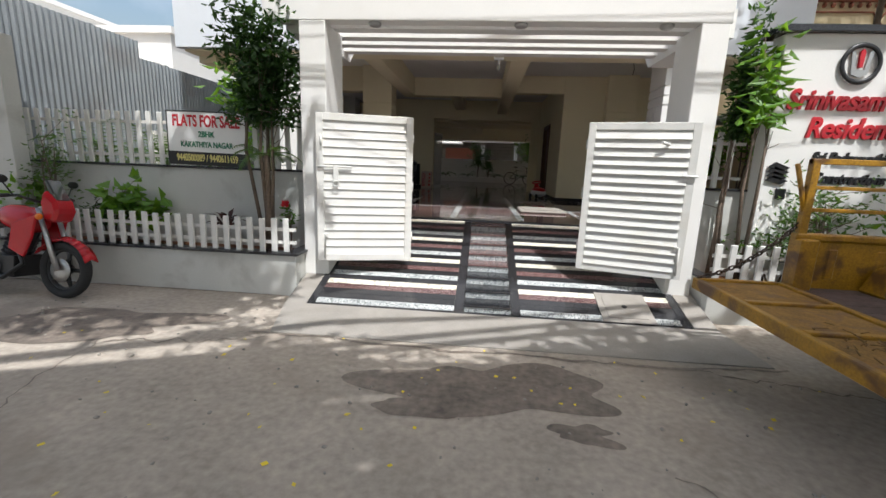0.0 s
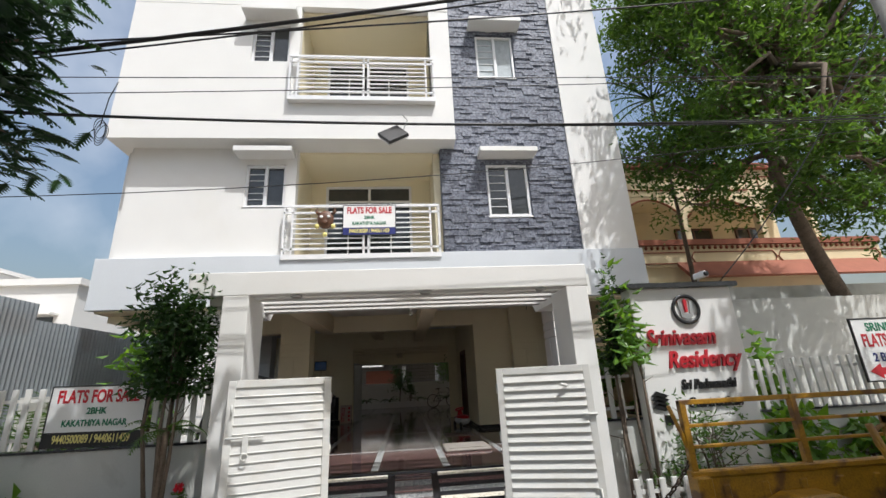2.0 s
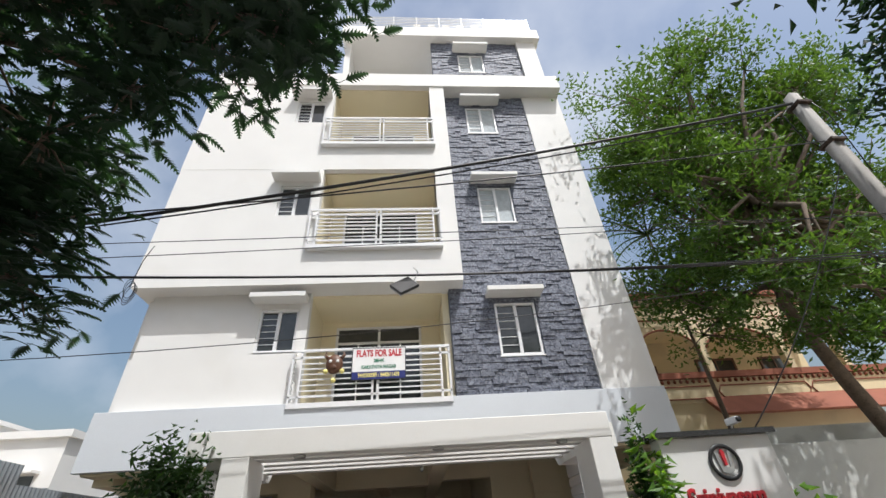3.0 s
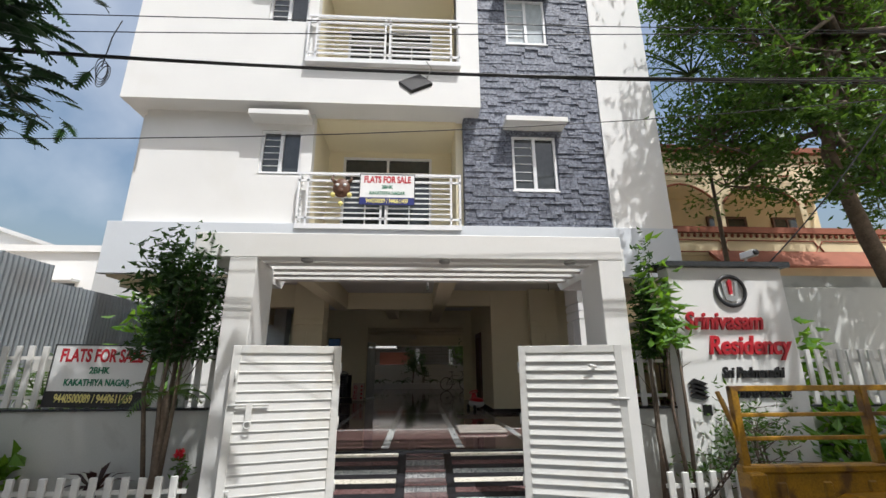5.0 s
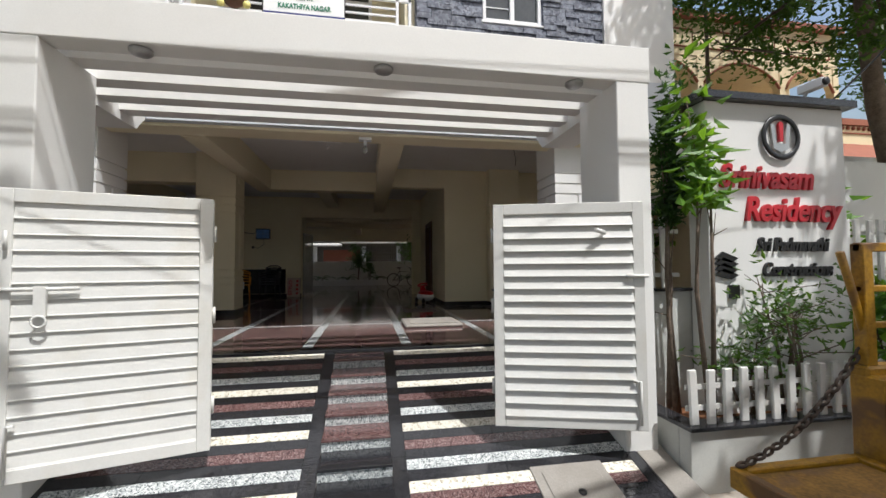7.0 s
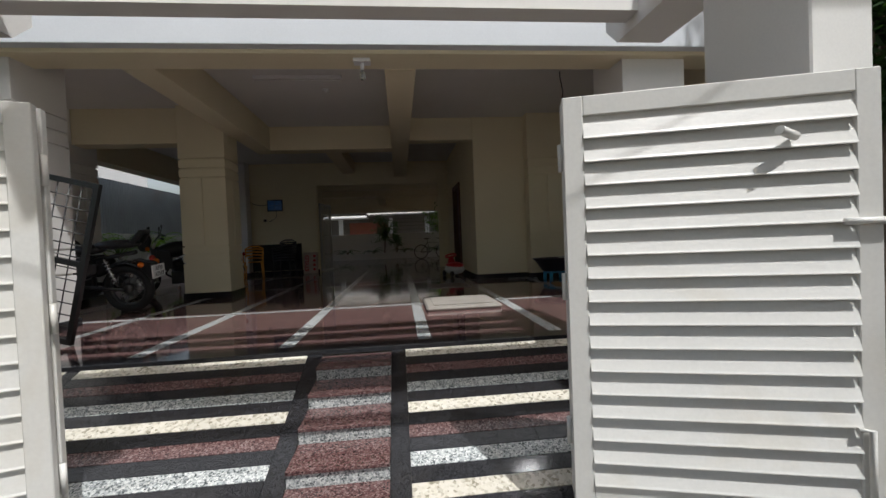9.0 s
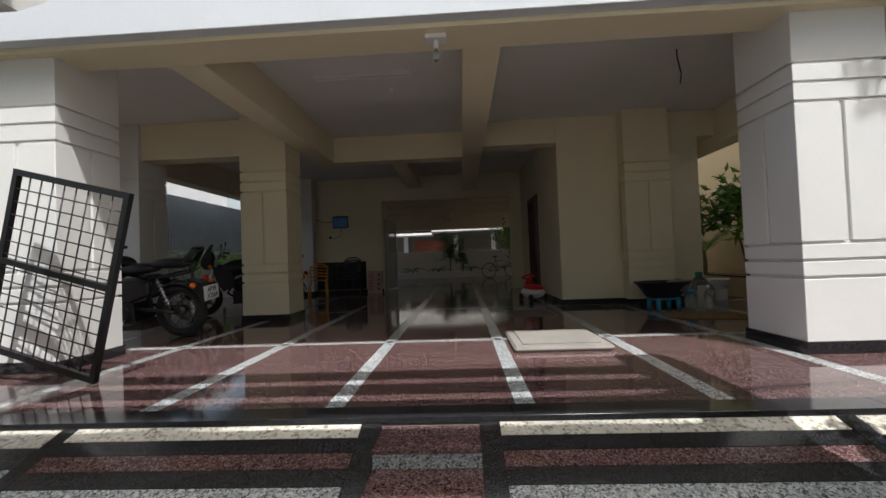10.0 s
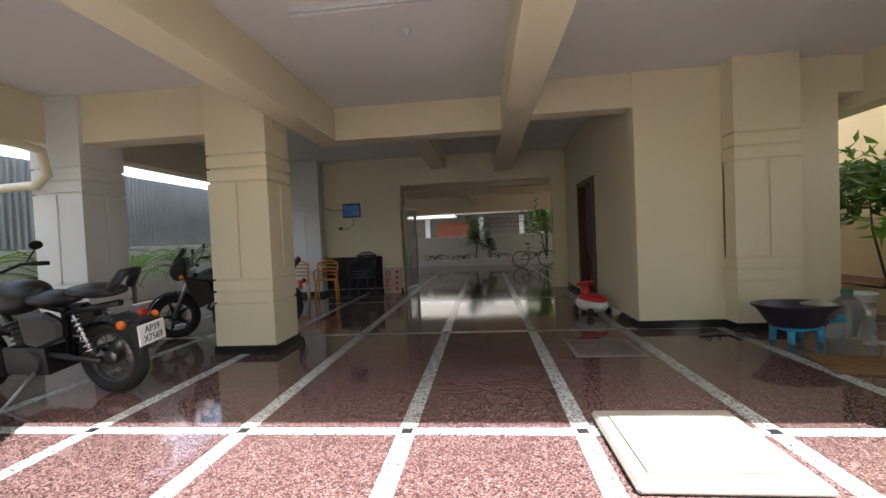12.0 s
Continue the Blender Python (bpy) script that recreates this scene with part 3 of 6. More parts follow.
W += [(-5.9, FY - OVER, 7.15, 1.25, FY + 1.7, 8.03), (-5.9, FY - OVER, 10.72, 1.25, FY + 1.7, 11.6), (-5.9, FY - 0.45, 14.55, 5.2, FY + 1.7, 15.2)]
W += [(0.78, FY - OVER + 0.01, 8.03, 1.25, FY + 0.2, 10.72), (0.78, FY - OVER + 0.01, 11.6, 1.25, FY + 0.2, 14.55)]
W += [(3.95, FY - 0.04, 4.55, 5.2, FY + 0.2, 14.55), (5.0, FY + 0.2, 3.66, 5.2, 20.5, 14.55), (-5.8, FY + 0.2, 3.66, -5.6, 20.5, 14.55), (-5.6, 20.3, CEIL + 0.16, 5.0, 20.5, 15.2), (-5.6, FY + 1.7, 14.8, 5.2, 20.5, 15.0)]
W += [(-5.6, 7.985, 4.25, 5.0, 20.3, 4.55)]
# fifth floor and terrace
W += [(-2.2, FY + 0.1, 15.2, -2.0, FY + 3, 18.0), (-5.9, FY + 1.5, 15.2, 0.9, FY + 1.7, 18.0), (4.3, FY - 0.1, 15.2, 5.0, FY + 0.3, 18.0), (-2.3, FY - 0.3, 18.0, 5.2, FY + 1.6, 18.6)]
for k in range(7):
    W.append((0.4 + k * 0.62, FY + 0.6, 19.9, 0.7 + k * 0.62, FY + 0.9, 20.6))
W.append((-2.3, FY + 0.9, 20.5, 5.2, FY + 1.6, 20.9))
W += [(-2.3, FY + 0.7, 18.6, -2.0, FY + 1.0, 20.5), (4.7, FY + 0.7, 18.6, 5.0, FY + 1.0, 20.5)]
plaster("wall_balcony", RECESS, CREAM, "cream painted balcony recess walls", 0)
plaster("wall_facade", W, WHITE, "white plastered apartment facade with balcony recesses", 0)
BACKING = [(0.93, FY + 0.02, 4.55, 1.96, FY + 0.2, 14.55), (2.9, FY + 0.02, 4.55, 3.95, FY + 0.2, 14.55), (1.0, FY + 0.02, 15.2, 1.96, FY + 0.2, 18.0), (2.9, FY + 0.02, 15.2, 4.3, FY + 0.2, 18.0)]
WZ = ((5.5, 6.75), (9.15, 10.4), (12.75, 14.0), (16.1, 17.2))
zz = [4.55] + [v for w in WZ[:3] for v in w] + [14.55]
for a, b in zip(zz[0::2], zz[1::2]):
    BACKING.append((1.96, FY + 0.02, a, 2.9, FY + 0.2, b))
BACKING += [(1.96, FY + 0.02, 15.2, 2.9, FY + 0.2, 16.1), (1.96, FY + 0.02, 17.2, 2.9, FY + 0.2, 18.0)]
cladding = plaster("wall_cladding", BACKING, SLATE, "split grey slate cladding laid in uneven courses", 0)


def window(name, x0, x1, z0, z1, y, shade=True, pale=False):
    w = root(name, "white sliding window with two panes and grille bars", "window")
    w["kind"] = "structure"
    f = Shape()
    t = 0.05
    for b in ((x0, z0, x0 + t, z1), (x1 - t, z0, x1, z1), (x0 + t, z0, x1 - t, z0 + t), (x0 + t, z1 - t, x1 - t, z1), ((x0 + x1) / 2 - t * 0.7, z0 + t, (x0 + x1) / 2 + t * 0.7, z1 - t)):
        f.box(b[0], y - 0.02, b[1], b[2], y + 0.06, b[3])
    f.box(x0 - 0.03, y - 0.05, z0 - 0.035, x1 + 0.03, y + 0.1, z0 - 0.002)
    f.done("frame", UPVC, w, 0.004)
    xm = (x0 + x1) / 2
    for a, b in ((x0 + t, xm - t * 0.7), (xm + t * 0.7, x1 - t)):
        Shape().box(a, y + 0.03, z0 + t, b, y + 0.04, z1 - t).done("pane", CURTAIN if pale else DARK, w)
    g = Shape()
    n = 6
    for k in range(1, n):
        z = z0 + t + (z1 - z0 - 2 * t) * k / n
        g.box(x0 + t, y + 0.012, z - 0.007, xm - 0.04, y + 0.026, z + 0.007)
    g.done("grille", UPVC, w)
    if shade:
        Shape().box(x0 - 0.18, y - 0.42, z1 + 0.14, x1 + 0.18, y + 0.02, z1 + 0.26).done("sunshade", WHITE, w, 0.01)


for i, (z0, z1) in enumerate(LEVELS):
    y = FY if i == 0 else FY - OVER + 0.03
    window("window_%d" % (i + 1), -3.25, -2.42, z0 + 1.22 - 0.12 * (i > 0), z0 + 2.2 - 0.1 * (i > 0), y + 0.05)
for i, (z0, z1) in enumerate(WZ):
    window("window_%d" % (i + 4), 1.96, 2.9, z0, z1, FY + 0.03, pale=i > 0)


def balcony_door(name, z0, y):
    d = root(name, "white framed sliding glass balcony door", "door")
    d["kind"] = "structure"
    f = Shape()
    for x in (-1.85, -0.8, 0.24):
        f.box(x, y, z0, x + 0.06, y + 0.08, z0 + 2.3)
    f.box(-1.79, y, z0 + 2.24, 0.24, y + 0.08, z0 + 2.3)
    f.box(-1.79, y, z0 + 1.84, 0.24, y + 0.08, z0 + 1.9)
    for x in (-1.3, -0.25):
        f.box(x, y + 0.01, z0, x + 0.03, y + 0.07, z0 + 1.84)
    f.done("frame", UPVC, d, 0.003)
    for a, b in ((-1.79, -0.8), (-0.74, 0.24)):
        Shape().box(a, y + 0.035, z0 + 0.02, b, y + 0.045, z0 + 2.24).done("pane", DARK, d)


def railing(z0, y):
    r = root("balcony_railing", "white painted steel balcony railing with flat bars", "railing", "balcony railings")
    s = Shape()
    x0, x1 = -2.36, 0.84
    y -= 0.2
    for z, h, d in ((1.0, 0.05, 0.03), (0.08, 0.04, 0.02), (0.86, 0.04, 0.02)):
        s.box(x0, y - d, z0 + z, x1, y + d, z0 + z + h)
        for x in (x0 + 0.02, x1 - 0.02):
            s.box(x - d * 0.8, y + d, z0 + z, x + d * 0.8, y + 0.17, z0 + z + h)
    for x in (x0, x0 + 0.17, -0.76, -0.66, x1 - 0.22, x1 - 0.04):
        s.box(x, y - 0.02, z0 - 0.02, x + 0.04, y + 0.02, z0 + 1.0)
    for k in range(6):
        z = z0 + 0.2 + k * 0.108
        for a, b in ((x0 + 0.21, -0.76), (-0.62, x1 - 0.22)):
            s.box(a, y - 0.012, z, b, y + 0.012, z + 0.022)
        for x in (x0 + 0.02, x1 - 0.02):
            s.box(x - 0.01, y + 0.02, z, x + 0.01, y + 0.17, z + 0.022)
    s.box(x0, y - 0.03, z0 - 0.12, x1, y + 0.18, z0 - 0.021)
    s.done("bars", UPVC, r)


for i, (z0, z1) in enumerate(LEVELS):
    y = FY if i == 0 else FY - OVER + 0.03
    balcony_door("door_%d" % (i + 1), z0 + 0.12, y + 1.52)
    railing(z0 + 0.12, y + (0.03 if i == 0 else 0.06))
ter = root("terrace_railing", "white steel terrace railing", "railing")
s = Shape()
for k in range(7):
    s.box(-2.2, FY - 0.22, 18.75 + k * 0.12, 5.0, FY - 0.2, 18.775 + k * 0.12)
for k in range(9):
    s.box(-2.2 + k * 0.89, FY - 0.24, 18.6, -2.16 + k * 0.89, FY - 0.19, 19.5)
s.done("bars", GATE, ter)


# ---------------------------------------------------------------- gates
def gate(hinge, free, z0, z1, label, latch, d):
    """A folding leaf: two louvred panels laid back to back, on hinges."""
    a, b = Vector(hinge), Vector(free)
    w = (b - a).length
    ang = math.degrees(math.atan2(b.y - a.y, b.x - a.x))
    g = root("gate", label, "gate", "entrance gates", pose(a.x, a.y, 0, 0, 0, ang))
    sgn = 1 if abs(ang) < 90 else -1
    for yo in (0.0, 0.075 * sgn):
        f = Shape()
        t = 0.085
        for bx in ((0, z0, t, z1), (w - t, z0, w, z1), (t, z0, w - t, z0 + t), (t, z1 - t, w - t, z1)):
            f.box(bx[0], yo - 0.022, bx[1], bx[2], yo + 0.022, bx[3])
        f.done("frame", GATE, g, 0.004)
        n, me = 16, None
        hgt = (z1 - z0 - 2 * t) / n
        for k in range(n):
            if me is None:
                s = Shape().prism([(-0.005, hgt), (0.0, hgt), (d, 0.012), (d + 0.004, 0.004), (d + 0.004, 0.0), (d - 0.004, 0.0), (d * 0.7, 0.02), (-0.005, 0.02)], t, w - t, Matrix(((0, 1, 0, 0), (-sgn, 0, 0, 0), (0, 0, 1, 0), (0, 0, 0, 1))))
                sl = s.done("slat", GATE, g)
                me = sl.data
            else:
                sl = new("slat", me)
                sl.parent = g
            sl.matrix_basis = pose(0, yo, z0 + t + k * hgt)
    h = Shape()
    for z in (z0 + 0.3, z0 + 0.95, z1 - 0.25):
        h.tube([(w + 0.008, 0.037 * sgn, z - 0.06), (w + 0.008, 0.037 * sgn, z + 0.06)], 0.012, 8)
    h.done("hinge", GATE, g)
    l = Shape()
    yb = -0.04 * sgn
    if latch:
        l.tube([(0.02, yb, 1.62), (0.42, yb, 1.62)], 0.013, 8).box(0.2, yb - 0.015, 1.45, 0.26, yb + 0.015, 1.64).torus(pose(0.23, yb - 0.02 * sgn, 1.42, 90), 0.035, 0.008, 14, 6)
        l.tube([(0.06, yb, 1.86), (0.06, yb, 1.98)], 0.012, 6)
        l.tube([(0.09, yb, z0 + 0.05), (0.09, yb, z0 + 0.35), (0.13, yb, z0 + 0.35)], 0.012, 6)
    else:
        l.tube([(-0.02, yb, 1.66), (0.14, yb, 1.66)], 0.014, 8).tube([(0.06, yb, z0 + 0.05), (0.06, yb, z0 + 0.38), (0.11, yb, z0 + 0.38)], 0.012, 6).tube([(0.3, yb, 2.0), (0.38, yb - 0.05 * sgn, 2.02)], 0.018, 8)
    l.done("bolt", GATE, g)


gate((-2.0, 4.98), (-0.88, 5.30), 0.45, 2.245, "white louvred steel gate leaf, folded open", True, 0.012)
gate((2.36, 4.95), (1.24, 5.29), 0.47, 2.245, "white louvred steel gate leaf, folded open", False, 0.03)

# black grille leaf that leans on the pillar
gr = root("grille_gate", "black welded mesh gate leaf leaning against a pillar", "gate", m=pose(-2.52, 7.66, FLOOR + 0.004, 0, -14, 172))
s = Shape()
for b in ((0, 0, 0.05, 1.5), (1.1, 0, 1.15, 1.5), (0.05, 0, 1.1, 0.05), (0.05, 1.45, 1.1, 1.5), (0.05, 0.72, 1.1, 0.77)):
    s.box(b[0], -0.02, b[1], b[2], 0.02, b[3])
s.done("frame", BLACK, gr)
s = Shape()
for k in range(1, 9):
    s.tube([(0.05 + k * 0.117, 0, 0.05), (0.05 + k * 0.117, 0, 1.45)], 0.006, 5)
for k in range(1, 13):
    s.tube([(0.05, 0.008, 0.05 + k * 0.108), (1.1, 0.008, 0.05 + k * 0.108)], 0.006, 5)
s.done("mesh", BLACK, gr)


# ---------------------------------------------------------------- signs
def sale_board(m, lower, w=1.12, h=0.72):
    b = root("sale_sign", "white board with red, green and blue sale lettering", "sign", "sale boards", m)
    Shape().box(-w / 2, 0, -h / 2, w / 2, 0.015, h / 2).done("board", SIGNWHITE, b, 0.003)
    Shape().box(-w / 2, -0.003, -h / 2, w / 2, -0.0005, -h / 2 + h * 0.24).done("band", lower, b)
    e = Shape()
    for q in ((-w / 2 - 0.012, -h / 2 - 0.012, -w / 2, h / 2 + 0.012), (w / 2, -h / 2 - 0.012, w / 2 + 0.012, h / 2 + 0.012), (-w / 2, h / 2, w / 2, h / 2 + 0.012), (-w / 2, -h / 2 - 0.012, w / 2, -h / 2)):
        e.box(q[0], -0.006, q[1], q[2], 0.02, q[3])
    e.done("edging", BLACK, b)
    words("FLATS FOR SALE", h * 0.30, pose(0, -0.004, h * 0.32), SIGNRED, b, squeeze=0.62 * w / 1.12 * 0.72 / h, bold=0.006)
    words("2BHK", h * 0.15, pose(0, -0.004, h * 0.08), SIGNGREEN, b, squeeze=0.9, bold=0.003)
    words("KAKATHIYA NAGAR", h * 0.15, pose(0, -0.004, -h * 0.12), SIGNGREEN, b, squeeze=0.78, bold=0.003)
    words("9440500089 / 9440611459", h * 0.19, pose(0, -0.005, -h * 0.38), SIGNYEL, b, squeeze=0.62, bold=0.003)
    return b


sale_board(pose(-3.8, 5.60, 1.92, 0, 1, 0), BLACK, 1.12, 0.70)
sale_board(pose(-0.62, 7.775, 5.36, 0, 0, 0), SIGNBLUE, 1.06, 0.64)
b = root("direction_sign", "white board with coloured lettering and a red arrow", "sign", m=pose(7.42, 5.46, 2.27))
Shape().box(-0.66, 0, -0.44, 0.66, 0.02, 0.44).done("board", SIGNWHITE, b, 0.003)
words("SRINIVASAM", 0.17, pose(0, -0.003, 0.32), SIGNGREEN, b, squeeze=0.95, bold=0.004)
words("FLATS FOR SALE", 0.26, pose(0, -0.003, 0.12), SIGNRED, b, squeeze=0.6, bold=0.006)
words("2 BHK READY", 0.17, pose(0, -0.003, -0.12), SIGNBLUE, b, squeeze=0.9, bold=0.004)
Shape().prism([(-0.6, -0.31), (-0.4, -0.2), (-0.4, -0.26), (0.6, -0.26), (0.6, -0.36), (-0.4, -0.36), (-0.4, -0.42)], -0.004, -0.001).done("arrow", SIGNRED, b)
e = Shape()
e.box(-0.68, -0.005, -0.46, -0.66, 0.025, 0.46).box(-0.66, -0.005, 0.44, 0.68, 0.025, 0.46).box(-0.66, -0.005, -0.46, 0.68, 0.025, -0.44)
e.done("edging", BLACK, b)

n = root("wall_lettering", "raised red script name with black smaller lines", "sign", m=pose(0, 5.245, 0))
words("Srinivasam", 0.30, pose(3.86, 0, 2.54), SIGNRED, n, 0.014, shear=0.25, bold=0.008, squeeze=0.80)
words("Residency", 0.31, pose(4.13, 0, 2.24), SIGNRED, n, 0.014, shear=0.25, bold=0.008, squeeze=0.84)
words("Sri Padmavathi", 0.17, pose(4.12, 0, 1.92), BLACK, n, 0.012, shear=0.25, bold=0.006, squeeze=0.78)
words("Constructions", 0.17, pose(4.16, 0, 1.69), BLACK, n, 0.012, shear=0.25, bold=0.006, squeeze=0.78)
s = Shape()
for k in range(4):
    s.prism([(3.28, 1.80 - k * 0.05), (3.36, 1.86 - k * 0.05), (3.52, 1.80 - k * 0.05), (3.44, 1.76 - k * 0.05)], -0.01, 0.012)
s.box(3.42, -0.01, 1.44, 3.52, 0.012, 1.56)
s.done("mark", BLACK, n)
em = root("wall_emblem", "round black ring emblem with a red upright mark", "sign", m=pose(4.03, 5.235, 2.93))
Shape().torus(pose(0, 0, 0, 90) @ Matrix.Diagonal((1, 1, 0.5, 1)), 0.19, 0.026, 32, 8).done("ring", BLACK, em)
Shape().prism([(-0.11, 0.12), (-0.07, 0.12), (-0.05, -0.06), (0.05, -0.06), (0.07, 0.12), (0.11, 0.12), (0.08, -0.11), (0, -0.14), (-0.08, -0.11)], 0, 0.02).done("mark", STEEL, em)
Shape().prism([(-0.025, 0.12), (0.0, 0.15), (0.025, 0.12), (0.018, -0.04), (-0.018, -0.04)], -0.006, 0.02).done("mark", SIGNRED, em)

mk = root("hanging_mask", "dark horned wall mask with yellow pom-poms", "ornament", m=pose(-1.5, 7.74, 5.36))
Shape().blob(Matrix.LocRotScale((0, 0, 0), None, (0.17, 0.08, 0.2))).done("face", WOOD, mk, smooth=True)
s = Shape()
for x in (-1, 1):
    s.tube([(x * 0.13, 0, 0.12), (x * 0.19, 0, 0.18), (x * 0.17, 0, 0.27)], [0.04, 0.03, 0.005], 8)
s.blob(Matrix.LocRotScale((0, -0.07, -0.08), None, (0.06, 0.03, 0.05)))
s.done("horns", WOOD, mk)
s = Shape()
for p in ((-0.16, -0.02, -0.15), (0.16, -0.02, -0.15), (0, -0.02, -0.33)):
    s.blob(Matrix.LocRotScale(p, None, (0.05, 0.04, 0.05)))
s.done("pompoms", SIGNYEL, mk, smooth=True)
s = Shape()
for x in (-0.07, 0.07):
    s.blob(Matrix.LocRotScale((x, -0.07, 0.04), None, (0.035, 0.02, 0.03)))
s.done("eyes", SIGNWHITE, mk, smooth=True)


# ---------------------------------------------------------------- vehicles
def motorcycle(m, paint, label, spoked, plate=""):
    """Stands with the front towards +x, wheels on z = 0."""
    c = root("motorcycle", label, "motorcycle", "parked motorcycles", m)
    R = 0.30
    for x, wid in ((0.66, 0.045 if spoked else 0.05), (-0.66, 0.05 if spoked else 0.06)):
        w = new("wheel")
        w.parent = c
        w.matrix_basis = pose(x, 0, R, 90)
        Shape().torus(Matrix(), R - wid, wid, 36, 10).done("tyre", RUBBER, w)
        rim = Shape().torus(Matrix.Diagonal((1, 1, 1.6, 1)), R - 2 * wid, 0.016, 32, 6).lathe([(0.01, -0.05), (0.05, -0.05), (0.06, 0), (0.05, 0.05), (0.01, 0.05)], 16)
        if spoked:
            for k in range(18):
                a = 2 * math.pi * k / 18
                rim.tube([(0.05 * math.cos(a), 0.05 * math.sin(a), 0.03 * (-1) ** k), ((R - 2 * wid) * math.cos(a + 0.3), (R - 2 * wid) * math.sin(a + 0.3), 0)], 0.003, 4)
        else:
            for k in range(5):
                a = 2 * math.pi * k / 5
                rim.tube([(0.04 * math.cos(a), 0.04 * math.sin(a), 0), ((R - 2 * wid) * math.cos(a), (R - 2 * wid) * math.sin(a), 0)], [0.03, 0.016], 6)
        rim.done("rim", DARKSTEEL if spoked else BLACK, w)
        Shape().lathe([(0.06, 0.055), (0.12, 0.055), (0.12, 0.06), (0.06, 0.06)], 20).done("brake_disc", STEEL, w)
        f = Shape()
        arc = [(x + (R + 0.035) * math.cos(a), 0, R + (R + 0.035) * math.sin(a)) for a in [radians(v) for v in (range(20, 151, 13) if x > 0 else range(40, 171, 13))]]
        for p, q in zip(arc, arc[1:]):
            vs = [f.bm.verts.new(v) for v in ((p[0], -0.07, p[2] - 0.02), (p[0], 0, p[2] + 0.012), (p[0], 0.07, p[2] - 0.02), (q[0], -0.07, q[2] - 0.02), (q[0], 0, q[2] + 0.012), (q[0], 0.07, q[2] - 0.02))]
            f.bm.faces.new((vs[0], vs[1], vs[4], vs[3]))
            f.bm.faces.new((vs[1], vs[2], vs[5], vs[4]))
        fd = f.done("mudguard", paint, c, smooth=True)
        so = fd.modifiers.new("thick", "SOLIDIFY")
        so.thickness = 0.01
    for y in (-0.085, 0.085):
        Shape().tube([(0.66, y, R), (0.42, y, 0.92)], [0.026, 0.02], 10).done("fork", STEEL, c)
        Shape().tube([(-0.66, y * 1.2, R), (-0.15, y * 1.2, 0.36)], 0.022, 8).done("swingarm", BLACK, c)
    s = Shape().tube([(0.40, 0, 0.86), (0.22, 0, 0.5), (-0.05, 0, 0.22), (-0.25, 0, 0.3), (-0.3, 0, 0.66), (-0.8, 0, 0.74)], 0.026, 8).tube([(0.40, 0, 0.84), (-0.3, 0, 0.68)], 0.03, 8)
    s.done("frame", BLACK, c)
    s = Shape().box(-0.2, -0.14, 0.2, 0.2, 0.14, 0.42)
    s.tube([(0.05, 0, 0.4), (0.14, 0, 0.62)], [0.11, 0.1], 12)
    for k in range(5):
        s.lathe([(0.13, 0), (0.13, 0.01)], 14, pose(0.06 + k * 0.018, 0, 0.44 + k * 0.04, 0, 20))
    s.lathe([(0.1, -0.16), (0.12, -0.1), (0.12, 0.1), (0.1, 0.16)], 16, pose(-0.05, 0, 0.3, 90))
    s.done("engine", BLACK, c, 0.008)
    Shape().tube([(0.2, -0.11, 0.52), (0.3, -0.13, 0.35), (0.1, -0.16, 0.2), (-0.2, -0.17, 0.24), (-0.85, -0.18, 0.36)], [0.02, 0.02, 0.025, 0.045, 0.05], 10).done("exhaust", CHROME if spoked else BLACK, c)
    s = Shape().blob(Matrix.LocRotScale((0.14, 0, 0.8), Euler((0, radians(10), 0)), (0.3, 0.145, 0.14)), 18, 12)
    s.done("tank", paint, c, smooth=True)
    if not spoked:
        for y in (-0.15, 0.15):
            Shape().prism([(0.5, 0.86), (0.2, 0.76), (0.16, 0.5), (0.34, 0.42), (0.44, 0.62)], y - 0.015, y + 0.015).done("side_fairing", paint, c, 0.008)
        Shape().prism([(-0.3, 0.8), (-0.9, 0.95), (-0.86, 0.82), (-0.4, 0.62)], -0.1, 0.1).done("tail_fairing", paint, c, 0.02)
        Shape().prism([(0.68, 0.9), (0.64, 1.0), (0.5, 1.12), (0.46, 0.98), (0.5, 0.8), (0.62, 0.78)], -0.11, 0.11).done("headlamp_fairing", paint, c, 0.03)
        Shape().prism([(0.64, 1.01), (0.5, 1.22), (0.47, 1.2), (0.55, 1.02)], -0.07, 0.07).done("visor", DARK, c, 0.01)
    else:
        for y in (-0.15, 0.15):
            Shape().prism([(-0.05, 0.7), (-0.08, 0.46), (-0.2, 0.42), (-0.42, 0.5), (-0.44, 0.64), (-0.3, 0.71)], y - 0.04, y + 0.04).done("side_panel", paint, c, 0.025)
        Shape().tube([(0.3, -0.12, 0.62), (0.42, -0.3, 0.5), (0.34, -0.3, 0.24), (0.18, -0.12, 0.2)], 0.016, 8).tube([(0.3, 0.12, 0.62), (0.42, 0.3, 0.5), (0.34, 0.3, 0.24), (0.18, 0.12, 0.2)], 0.016, 8).done("crash_guard", BLACK, c)
        Shape().prism([(-0.78, 0.66), (-1.0, 0.6), (-1.02, 0.42), (-0.96, 0.4), (-0.86, 0.56)], -0.07, 0.07).done("plate_bracket", BLACK, c, 0.01)
    s = Shape().blob(Matrix.LocRotScale((-0.2, 0, 0.79), None, (0.26, 0.13, 0.065))).blob(Matrix.LocRotScale((-0.6, 0, 0.84), None, (0.27, 0.12, 0.06)))
    s.tube([(-0.82, -0.09, 0.86), (-0.92, -0.06, 0.98), (-0.92, 0.06, 0.98), (-0.82, 0.09, 0.86)], 0.035, 8)
    s.done("seat", SEAT, c, smooth=True)
    s = Shape()
